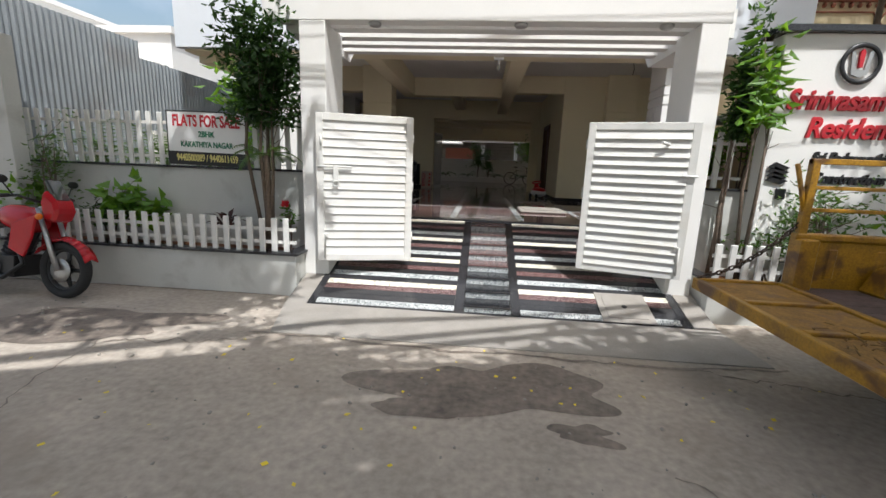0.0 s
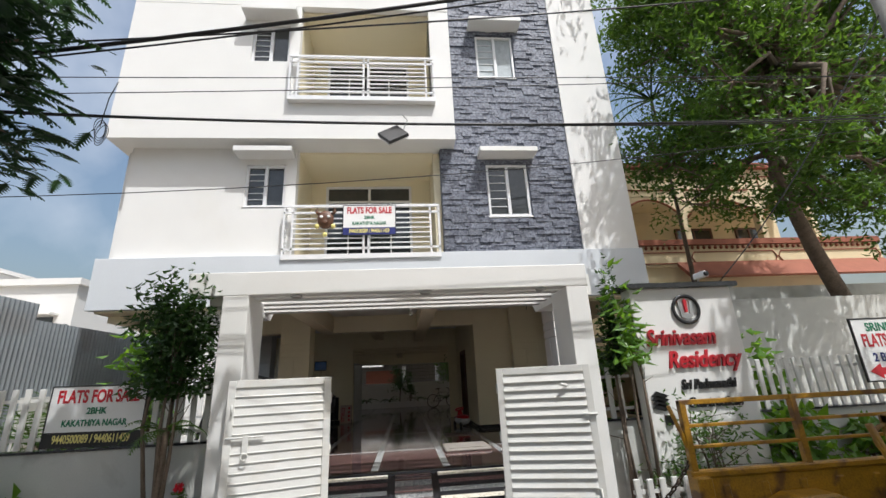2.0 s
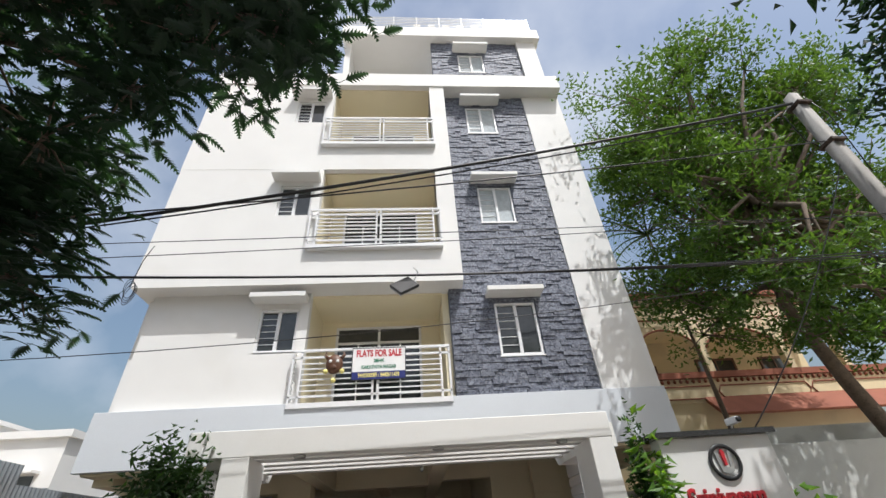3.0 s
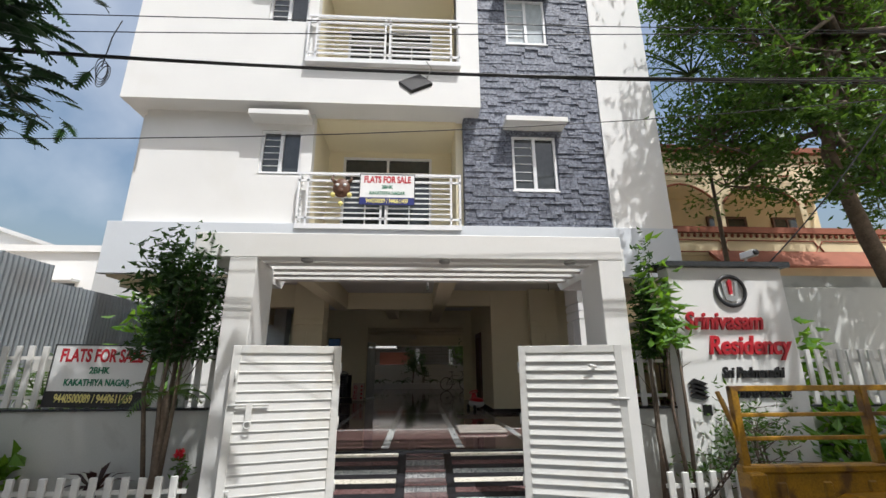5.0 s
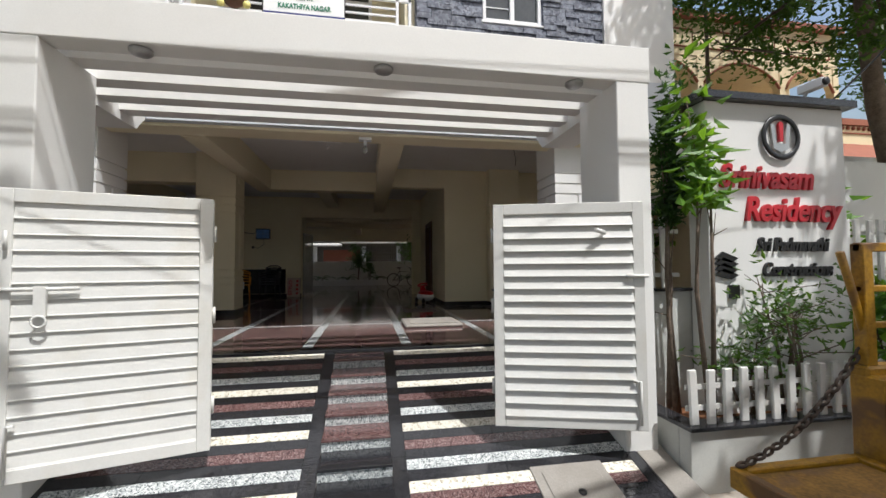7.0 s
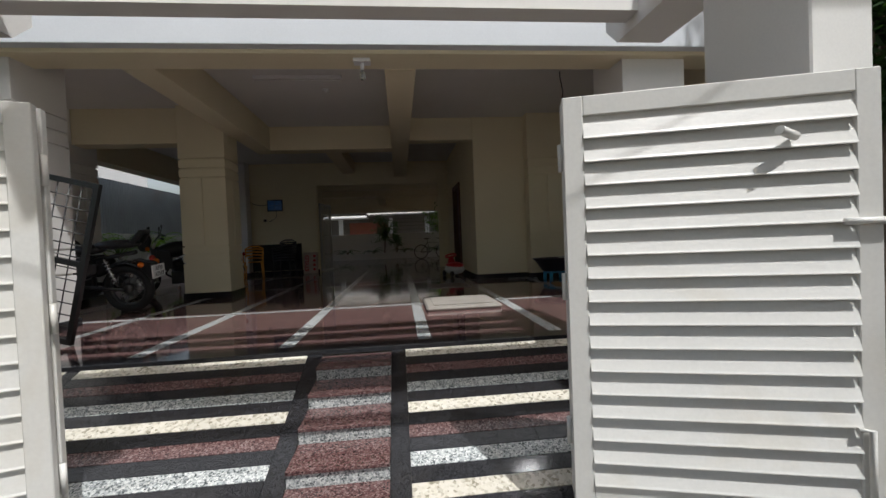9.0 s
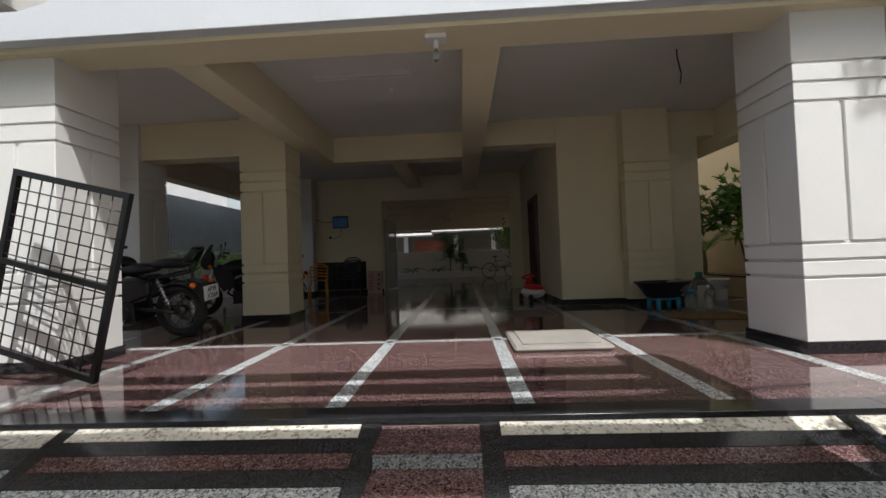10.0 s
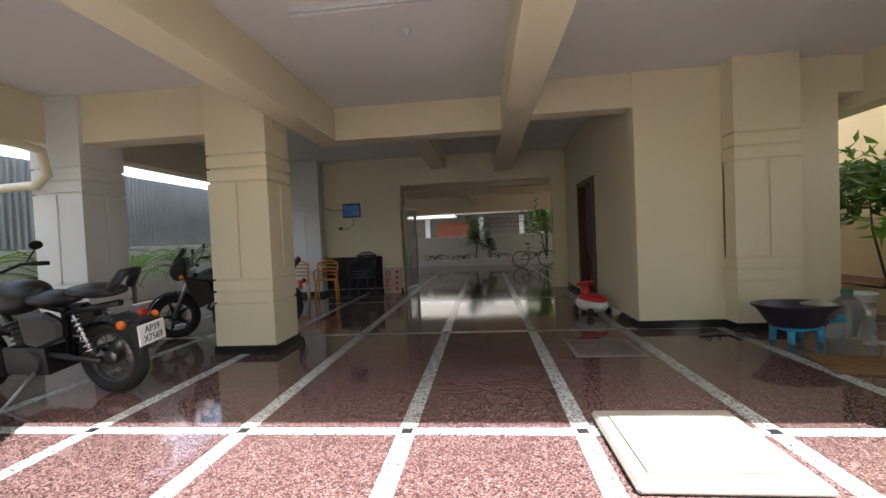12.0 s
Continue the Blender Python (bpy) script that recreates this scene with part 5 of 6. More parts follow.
tree("feather_tree", "feathery-leaved tree branch hanging over the lane", (-8.2, 0.5, 0), ((-8.2, 0.5, -0.1), (-7.9, 0.9, 3), (-7.2, 1.4, 5.6), (-6.0, 1.9, 7.2)), edge, LEAF_D, 0.1, 10, 7, 0.2, frondy=16)
palm(8.2, 10.5, 0, 16, 2.9, LEAF_B, "tall coconut palm behind the wall", 91, 0.7, 10.5, "coconut_palm", 0.7)

# damp patches and cracks on the lane
def patch(cx, cy, rx, ry, seed, z):
    r = random.Random(seed)
    ph = [(r.uniform(0, 6.28), r.uniform(0.1, 0.28)) for q in range(7)]
    s = Shape()
    ring = []
    for k in range(90):
        a = 2 * math.pi * k / 90
        f = 1 + sum(w / (1 + 0.25 * q) * math.sin((q + 2) * a + p) for q, (p, w) in enumerate(ph)) * 0.8
        ring.append(s.bm.verts.new((cx + rx * f * math.cos(a), cy + ry * f * math.sin(a), z)))
    s.bm.faces.new(ring)
    bmesh.ops.triangulate(s.bm, faces=s.bm.faces)
    tagged(s.done("ground_damp", DAMP), "dark damp stain on the lane", kind="structure")


patch(0.15, 3.0, 0.85, 0.42, 1, 0.004)
patch(-0.35, 2.65, 0.3, 0.14, 4, 0.005)
patch(-3.9, 3.6, 1.0, 0.45, 2, 0.004)
patch(0.75, 2.5, 0.22, 0.1, 5, 0.004)


def crack(x0, y0, x1, y1, seed, wig=0.05, w=0.012):
    r = random.Random(seed)
    s, n, off = Shape(), 40, 0
    prev = None
    for k in range(n + 1):
        off += r.gauss(0, wig * 0.3)
        off *= 0.93
        dx, dy = x1 - x0, y1 - y0
        L = math.hypot(dx, dy)
        x, y, ww = x0 + dx * k / n - dy / L * off, y0 + dy * k / n + dx / L * off, w * r.uniform(0.3, 1.3)
        cur = [s.bm.verts.new((x - dy / L * q * ww, y + dx / L * q * ww, 0.006)) for q in (-1, 1)]
        if prev:
            s.bm.faces.new((prev[0], cur[0], cur[1], prev[1]))
        prev = cur
    tagged(s.done("ground_crack", DAMP), "jagged crack in the concrete", kind="structure")


crack(-2.2, 3.68, 2.8, 3.66, 3, 0.07, 0.022)
crack(-2.0, 3.7, -3.4, 3.25, 8, 0.1)
crack(-3.4, 3.3, -2.7, 0.9, 9, 0.08, 0.006)
crack(2.0, 3.6, 3.4, 3.2, 10, 0.08)
crack(-7, 4.82, -2.3, 4.82, 11, 0.02, 0.02)
crack(1.2, 2.2, 2.6, 1.0, 12, 0.1, 0.006)

# fallen petals and leaves on the lane
s = Shape()
for k in range(110):
    x, y = random.uniform(-4, 4), random.uniform(0.8, 3.7)
    a = random.uniform(0, 6.28)
    r = random.uniform(0.012, 0.026)
    v = [s.bm.verts.new((x + r * math.cos(a + q * 1.57) * (1 if q % 2 else 0.6), y + r * math.sin(a + q * 1.57), 0.004 + random.uniform(0, 0.008))) for q in range(4)]
    s.bm.faces.new(v)
tagged(s.done("fallen_petals", YFLOWER), "yellow petals scattered on the lane", "petals", kind="stuff")
s = Shape()
for k in range(260):
    x, y, r = random.uniform(-5, 4), random.uniform(0.5, 4.4), random.uniform(0.006, 0.02)
    s.blob(Matrix.LocRotScale((x, y, r * 0.3), Euler((0, 0, random.random() * 6)), (r, r * 0.7, r * 0.6)), 6, 4)
tagged(s.done("grit", CEMENT), "loose grit on the lane", "grit", kind="stuff")

# ---------------------------------------------------------------- manhole covers
for (nm, m, w, d, mt, lab) in (("manhole_cover", pose(1.72, 4.8, ramp_z(4.8) + 0.006, 17.85), 0.58, 0.56, CEMENT, "square concrete cover set in the ramp"), ("chamber_cover", pose(1.24, 8.8, FLOOR), 0.78, 0.78, CEMENT, "raised steel chamber cover in a cement kerb")):
    c = root(nm, lab, "cover", m=m)
    if nm == "manhole_cover":
        Shape().box(-w / 2, -d / 2, 0, w / 2, d / 2, 0.012).done("kerb", mt, c, 0.004)
        Shape().box(-w / 2 + 0.07, -d / 2 + 0.07, 0.012, w / 2 - 0.07, d / 2 - 0.07, 0.02).done("lid", CEMENT, c, 0.01)
        Shape().lathe([(0.03, 0.02), (0.03, 0.026), (0.01, 0.026)], 14).done("ring", BLACK, c)
    else:
        Shape().box(-w / 2 - 0.06, -d / 2 - 0.06, 0, w / 2 + 0.06, d / 2 + 0.06, 0.05).done("kerb", mt, c, 0.02)
        Shape().box(-w / 2 + 0.03, -d / 2 + 0.06, 0.05, w / 2 - 0.03, d / 2 - 0.02, 0.06).done("lid", CEMENT, c, 0.002)
c = root("chamber_cover", "flat chamber cover in the granite floor", "cover", m=pose(1.35, 11.0, FLOOR))
Shape().box(-0.36, -0.36, 0.001, 0.36, 0.36, 0.006).done("kerb", CEMENT, c, 0.002)
Shape().box(-0.31, -0.31, 0.006, 0.31, 0.31, 0.01).done("lid", DAMP, c, 0.002)

# ---------------------------------------------------------------- things in the hall


def chair(m, material, label):
    c = root("plastic_chair", label, "chair", "plastic chairs", m)
    s = Shape()
    for k in range(5):
        s.box(-0.2, -0.2 + k * 0.085, 0.42, 0.2, -0.13 + k * 0.085, 0.44)
    s.box(-0.22, -0.22, 0.415, -0.19, 0.22, 0.45).box(0.19, -0.22, 0.415, 0.22, 0.22, 0.45)
    s.done("seat", material, c, 0.004)
    s = Shape().tube([(-0.21, 0.2, 0.42), (-0.23, 0.28, 0.8), (-0.1, 0.3, 0.86), (0.1, 0.3, 0.86), (0.23, 0.28, 0.8), (0.21, 0.2, 0.42)], 0.02, 8)
    for k in range(4):
        s.tube([(-0.22, 0.23 + k * 0.015, 0.52 + k * 0.085), (0, 0.27 + k * 0.015, 0.54 + k * 0.085), (0.22, 0.23 + k * 0.015, 0.52 + k * 0.085)], 0.019, 6)
    s.done("backrest", material, c)
    for x, y in ((-0.21, -0.2), (0.21, -0.2), (-0.21, 0.21), (0.21, 0.21)):
        Shape().tube([(x * 1.12, y * 1.12, 0), (x, y, 0.43)], [0.017, 0.024], 8).done("leg", material, c)
    for x in (-0.23, 0.23):
        Shape().tube([(x * 1.05, -0.2, 0.42), (x * 1.1, -0.21, 0.64), (x * 1.1, 0.05, 0.66), (x, 0.26, 0.66)], 0.02, 8).done("armrest", material, c)


chair(pose(-3.55, 15.6, FLOOR, 0, 0, 14), ORANGE, "orange plastic armchair against the wall")
chair(pose(-4.2, 15.5, FLOOR, 0, 0, 20), ORANGE, "orange plastic armchair against the wall")
for k in range(3):
    chair(pose(-2.78, 15.85, FLOOR + 0.02 * 0 + k * 0.075, 0, 0, -8), PURPLE, "dark stacked plastic armchair")
bx = root("carton", "tall carton with red printing leaning on the wall", "box", m=pose(-2.12, 16.1, FLOOR, -6, 0, -6))
Shape().box(-0.2, -0.06, 0, 0.2, 0.06, 0.62).done("body", CARD, bx, 0.004)
words("STYLO", 0.16, pose(-0.09, -0.062, 0.3, 0, -90, 0), SIGNRED, bx, 0.001, bold=0.004)
s = Shape()
for k in range(4):
    s.lathe([(0.04, 0), (0.04, 0.002)], 12, pose(0.12, -0.061, 0.12 + k * 0.13, 90))
s.done("print", SIGNRED, bx)
tv = root("wall_monitor", "small wall monitor with a dark blue picture", "monitor", m=pose(-3.13, 16.36, 2.87))
Shape().box(-0.22, 0, -0.17, 0.22, 0.035, 0.17).done("case", BLACK, tv, 0.006)
scr = mat("lit_screen", (0.03, 0.06, 0.12), 0.2, col2=(0.005, 0.01, 0.03), scale=9, bump=0)
scr.node_tree.nodes["Principled BSDF"].inputs["Emission Color"].default_value = (0.08, 0.22, 0.5, 1)
scr.node_tree.nodes["Principled BSDF"].inputs["Emission Strength"].default_value = 0.04
for px in (-0.1, 0.1):
    for pz in (-0.07, 0.07):
        Shape().box(px - 0.092, -0.002, pz - 0.063, px + 0.092, -0.0005, pz + 0.063).done("screen", scr, tv)
cb = Shape().tube(sag((-3.35, 16.38, 2.9), (-3.84, 16.38, 2.98), 0.05), 0.008, 6).tube([(-3.1, 16.38, 2.7), (-3.1, 16.38, 2.52), (-3.3, 16.38, 2.4), (-3.42, 16.385, 2.44)], 0.006, 6).box(-3.47, 16.37, 2.4, -3.4, 16.399, 2.47)
tagged(cb.done("cable", BLACK), "black monitor cable on the wall", "cable")
d = root("door_4", "dark brown wooden door frame with a hanging curtain", "door")
d["kind"] = "structure"
Shape().box(2.02, 13.85, FLOOR, 2.21, 13.95, 3.08).box(2.02, 15.0, FLOOR, 2.21, 15.1, 3.08).box(2.02, 13.95, 2.98, 2.21, 15.0, 3.08).done("frame", WOOD, d, 0.006)
s = Shape()
for k in range(14):
    y0 = 13.96 + k * 0.05
    zb = 1.0 + 0.06 * k
    v = [s.bm.verts.new(q) for q in ((2.1 + 0.025 * (-1) ** k, y0, zb), (2.1 - 0.025 * (-1) ** k, y0 + 0.05, zb + 0.05), (2.1 - 0.025 * (-1) ** k, y0 + 0.05, 2.98), (2.1 + 0.025 * (-1) ** k, y0, 2.98))]
    s.bm.faces.new(v)
cu = s.done("curtain", mat("mottled_curtain", (0.25, 0.16, 0.16), 0.8, col2=(0.04, 0.03, 0.04), scale=14, bump=0.1), d)
cu.modifiers.new("thick", "SOLIDIFY").thickness = 0.004
ld = root("door_5", "white steel grille door folded back against the opening", "door", m=pose(-1.9, 16.62, FLOOR, 0, 0, 78))
ld["kind"] = "structure"
s = Shape().box(0, -0.02, 0.02, 0.05, 0.02, 2.1).box(0.85, -0.02, 0.02, 0.9, 0.02, 2.1).box(0.05, -0.02, 0.02, 0.85, 0.02, 0.07).box(0.05, -0.02, 2.05, 0.85, 0.02, 2.1)
for k in range(9):
    s.box(0.12 + k * 0.08, -0.008, 0.07, 0.14 + k * 0.08, 0.008, 2.05)
s.done("leaf", STEEL, ld)
toy = root("ride_on_toy", "red and white plastic ride-on toy car", "toy", m=pose(1.72, 12.95, FLOOR, 0, 0, -70))
Shape().blob(Matrix.LocRotScale((0, 0, 0.16), None, (0.33, 0.2, 0.12))).done("body", SIGNWHITE, toy, smooth=True)
Shape().blob(Matrix.LocRotScale((0.02, 0, 0.25), None, (0.31, 0.17, 0.07))).tube([(-0.12, 0, 0.25), (-0.16, 0, 0.44)], [0.1, 0.05], 12).torus(pose(-0.16, 0, 0.46, 0, -20), 0.12, 0.02, 20, 8).done("seat", REDPL, toy, smooth=True)
for x in (-0.2, 0.2):
    for y in (-0.16, 0.16):
        Shape().lathe([(0.02, -0.02), (0.065, -0.02), (0.065, 0.02), (0.02, 0.02)], 14, pose(x, y, 0.065, 90)).done("wheel", BLACK, toy)
st = root("plastic_stool", "low blue plastic stool", "stool", m=pose(3.42, 11.15, FLOOR, 0, 0, 10))
Shape().box(-0.2, -0.14, 0.13, 0.2, 0.14, 0.16).done("top", BLUEPL, st, 0.012)
for x in (-0.16, 0.16):
    for y in (-0.11, 0.11):
        Shape().tube([(x * 1.05, y * 1.05, 0), (x, y, 0.135)], [0.03, 0.035], 8).done("leg", BLUEPL, st)
tb = Shape().lathe([(0.22, 0), (0.26, 0.02), (0.38, 0.2), (0.43, 0.235), (0.43, 0.25), (0.38, 0.24), (0.25, 0.04), (0.02, 0.03)], 26, Matrix.Diagonal((1, 0.66, 1, 1)))
tagged(tb.done("wash_tub", PURPLE), "dark plastic wash tub on a stool", "tub").matrix_basis = pose(3.42, 11.15, FLOOR + 0.162)
for (x, y, nm, pr, mt, lab) in ((3.62, 11.1, "cooking_pot", [(0.12, 0.26), (0.14, 0.27), (0.14, 0.4), (0.16, 0.405), (0.14, 0.41), (0.05, 0.44), (0.015, 0.46)], STEEL, "dull steel pot with a lid in the tub"),):
    tagged(Shape().lathe(pr, 24).done(nm, mt), lab, "pot").matrix_basis = pose(x, y, FLOOR + 0.0)
for (x, y, h, r, cap) in ((4.05, 11.3, 0.5, 0.15, SIGNGREEN), (3.98, 10.95, 0.32, 0.055, SIGNWHITE), (4.3, 11.5, 0.36, 0.09, SIGNWHITE)):
    bt = root("water_bottle", "clear plastic water container on the floor", "bottle", "water bottles", pose(x, y, FLOOR))
    Shape().lathe([(r * 0.9, 0), (r, 0.02), (r, h * 0.62), (r * 0.94, h * 0.66), (r * 0.8, h * 0.78), (r * 0.32, h * 0.9), (r * 0.3, h)], 20).done("body", WATER, bt)
    Shape().lathe([(r * 0.36, h * 0.94), (r * 0.36, h + 0.025), (r * 0.1, h + 0.03)], 16).done("cap", cap, bt)
jar = root("jar", "clear jar with a blue lid", "jar", m=pose(3.85, 11.2, FLOOR))
Shape().lathe([(0.07, 0), (0.08, 0.02), (0.08, 0.2), (0.06, 0.21)], 18).done("body", WATER, jar)
Shape().lathe([(0.085, 0.2), (0.085, 0.25), (0.03, 0.26)], 18).done("lid", BLUEPL, jar)
for (x, y) in ((4.75, 12.0), (4.65, 12.6)):
    bk = root("paint_bucket", "white plastic bucket with worn print", "bucket", "buckets", pose(x, y, FLOOR))
    Shape().lathe([(0.12, 0), (0.13, 0.01), (0.155, 0.34), (0.17, 0.345), (0.17, 0.37), (0.15, 0.37), (0.12, 0.03), (0.02, 0.02)], 24).done("body", SIGNWHITE, bk)
    Shape().lathe([(0.137, 0.12), (0.15, 0.26)], 24).done("print", STEEL, bk)
pn = Shape().lathe([(0.14, 0), (0.18, 0.1), (0.19, 0.1), (0.15, 0.01), (0.02, 0.01)], 24)
tagged(pn.done("metal_pan", IRON), "blackened metal pan on the floor", "pan").matrix_basis = pose(4.45, 12.1, FLOOR)
dm = Shape()
for k in range(24):
    dm.box(-0.45, -0.3 + k * 0.025, 0, 0.45, -0.278 + k * 0.025, 0.014 + 0.004 * math.sin(k * 1.3))
tagged(dm.done("door_mat", COIR), "brown coir door mat on the floor", "mat").matrix_basis = pose(3.5, 10.25, FLOOR, 0, 0, -14)
sl = Shape()
for x, y, a in ((2.65, 11.45, 20), (2.78, 11.48, -10), (3.0, 11.42, 70), (3.1, 11.4, 80)):
    q = pose(x, y, FLOOR + 0.012, 0, 0, a)
    sl.blob(q @ Matrix.Diagonal((0.12, 0.045, 0.012, 1)), 12, 6).torus(q @ pose(0.03, 0, 0.015, 0, 90), 0.035, 0.007, 12, 5)
tagged(sl.done("slippers", BLACK), "dark slippers by the skirting", "shoes", kind="stuff")
bkc = root("bicycle", "old black bicycle at the end of the passage", "bicycle", m=pose(1.95, 22.6, FLOOR, 4, 0, 8))
for x in (-0.5, 0.5):
    s = Shape().torus(pose(x, 0, 0.33, 90), 0.31, 0.02, 30, 6)
    for k in range(14):
        a = k * 6.283 / 14
        s.tube([(x, 0, 0.33), (x + 0.3 * math.cos(a), 0, 0.33 + 0.3 * math.sin(a))], 0.003, 4)
    s.done("wheel", BLACK, bkc)
Shape().tube([(-0.5, 0, 0.33), (-0.1, 0, 0.3), (0.35, 0, 0.72), (-0.2, 0, 0.75), (-0.1, 0, 0.3)], 0.016, 6).tube([(0.5, 0, 0.33), (0.33, 0, 0.9), (0.25, -0.25, 0.95)], 0.014, 6).tube([(0.33, 0, 0.9), (0.25, 0.25, 0.95)], 0.014, 6).tube([(-0.5, 0, 0.33), (-0.2, 0, 0.75), (-0.22, 0, 0.9)], 0.014, 6).done("frame", BLACK, bkc)
Shape().blob(Matrix.LocRotScale((-0.24, 0, 0.92), None, (0.14, 0.08, 0.03))).done("saddle", SEAT, bkc, smooth=True)

# ceiling fittings
tl = root("tube_light", "slim white ceiling tube lamp, unlit", "lamp", m=pose(-0.85, 9.75, CEIL))
Shape().box(-0.62, -0.03, -0.05, 0.62, 0.03, 0).done("batten", UPVC, tl, 0.006)
Shape().tube([(-0.6, 0, -0.065), (0.6, 0, -0.065)], 0.014, 10).done("tube", SIGNWHITE, tl)
bl = root("hanging_bulb", "white bulb holder under the front beam", "lamp", m=pose(0.19, 8.1, 3.62))
Shape().box(-0.09, -0.06, -0.04, 0.09, 0.06, 0).tube([(0, 0, -0.04), (0, 0, -0.11)], 0.022, 10).done("holder", UPVC, bl, 0.004)
Shape().lathe([(0.012, -0.11), (0.03, -0.14), (0.034, -0.18), (0.02, -0.215), (0.004, -0.22)], 16).done("bulb", WATER, bl)
for x, y in ((-3.9, 9.4), (-0.55, 10.3)):
    tagged(Shape().lathe([(0.05, 0), (0.05, -0.015), (0.02, -0.03), (0.012, -0.06)], 14).done("ceiling_rose", UPVC), "small white ceiling outlet", "outlet", "ceiling outlets").matrix_basis = pose(x, y, CEIL)
tagged(Shape().tube([(3.0, 9.6, CEIL), (3.0, 9.6, CEIL - 0.1), (3.04, 9.6, CEIL - 0.3), (3.02, 9.6, CEIL - 0.42)], 0.007, 6).done("hanging_wire", BLACK), "loose black wire from the ceiling", "wire")
pp = Shape().tube([(-5.25, 8.4, 3.42), (-5.25, 10.7, 3.42), (-5.25, 10.95, 3.38), (-5.25, 11.0, 3.1), (-5.45, 11.02, 2.98), (-6.4, 11.02, 2.95)], 0.055, 12)
tagged(pp.done("drain_pipe", CREAM), "painted drain pipe under the beam", "pipe")
cm = root("security_camera", "small white and black wall camera on the name wall", "camera", m=pose(4.3, 5.2, 3.315))
Shape().box(-0.04, -0.16, 0.04, 0.04, 0.06, 0.12).tube([(0, 0, 0.04), (0, 0.03, 0)], 0.015, 8).done("housing", UPVC, cm, 0.006)
Shape().lathe([(0.036, 0), (0.036, 0.02), (0.01, 0.022)], 14, pose(0, -0.16, 0.08, 90)).done("lens", BLACK, cm)

# ---------------------------------------------------------------- cables, pole and floodlight
def wire(name, a, b, drop, r, label):
    tagged(Shape().tube(sag(a, b, drop, 16), r, 6).done(name, BLACK), label, "cable", "overhead cables")


wire("overhead_cable", (-9, 4.0, 5.2), (7.4, 4.0, 8.74), 0.28, 0.028, "thick black power cable over the lane")
wire("overhead_cable", (-9, 4.05, 5.26), (7.4, 4.06, 8.66), 0.33, 0.013, "thin black cable twined along the power cable")
wire("overhead_cable", (-9, 4.0, 5.75), (7.4, 4.0, 7.66), 0.2, 0.013, "thin black cable over the lane")
for k, (dy, dz, sg, rr) in enumerate(((0, 0, 0.3, 0.014), (0.03, 0.03, 0.32, 0.009), (-0.03, 0.05, 0.37, 0.008), (0.05, -0.02, 0.26, 0.007))):
    wire("overhead_cable", (-9, 4.0 + dy, 5.5 + dz), (7.4, 4.0 + dy, 5.3 + dz), sg, rr, "black cable of a loose bundle over the lane")
wire("overhead_cable", (-9, 4.0, 5.6), (7.4, 4.0, 5.97), 0.05, 0.006, "thin black cable over the lane")
wire("overhead_cable", (-9, 4.02, 5.34), (7.4, 4.0, 6.0), 0.1, 0.006, "thin black cable over the lane")
wire("overhead_cable", (-9, 4.0, 4.2), (7.4, 4.0, 5.26), 0.42, 0.005, "thin black cable over the lane")
wire("overhead_cable", (4.6, 5.3, 3.25), (7.4, 4.05, 7.2), 0.25, 0.009, "black service wire to the name wall")
co = Shape()
for k in range(4):
    co.torus(pose(-3.29 + 0.012 * k, 4.0, 5.0 - 0.03 * k, 90, 8 * k - 12, 0) @ Matrix.Diagonal((0.45, 1, 1, 1)), 0.13, 0.005, 24, 5)
co.tube([(-3.29, 4.0, 5.02), (-3.26, 4.0, 5.4), (-3.2, 4.0, 5.62)], 0.006, 5)
tagged(co.done("cable_coil", BLACK), "loose coil of black wire tied to the cables", "cable")
pl = root("utility_pole", "square concrete utility pole with wires", "pole", m=pose(7.45, 4.0, 0))
Shape().tube([(0, 0, -0.1), (0, 0, 5), (0, 0, 8.95)], [0.16, 0.14, 0.12], 4).done("post", CONCRETE, pl)
Shape().box(-0.14, -0.15, 7.55, 0.14, 0.15, 7.61).box(-0.14, -0.15, 8.6, 0.14, 0.15, 8.66).done("clamp", IRON, pl, 0.005)
Shape().tube([(-0.12, 0, 8.7), (-0.45, 0.02, 8.4), (-0.3, 0.1, 7.8), (-0.1, 0.1, 7.6)], 0.01, 6).tube([(0.1, -0.1, 8.8), (0.3, -0.1, 8.3), (0.12, -0.1, 6.8)], 0.009, 6).done("loose_wires", BLACK, pl)
fd = root("floodlight", "grey finned floodlight hung on the cable", "lamp", m=pose(-0.03, 3.98, 4.93, 65, 0, 0) @ pose(0, 0, 0, 0, 0, 38) @ Matrix.Scale(0.72, 4))
Shape().box(-0.2, -0.16, -0.03, 0.2, 0.16, 0.03).done("housing", BLACK, fd, 0.008)
s = Shape()
for k in range(9):
    s.box(-0.19 + k * 0.045, -0.15, -0.06, -0.18 + k * 0.045, 0.15, -0.031)
s.tube([(0.2, 0, 0), (0.3, 0, 0.15), (0.2, 0, 0.28)], 0.008, 6)
s.done("fins", STEEL, fd)

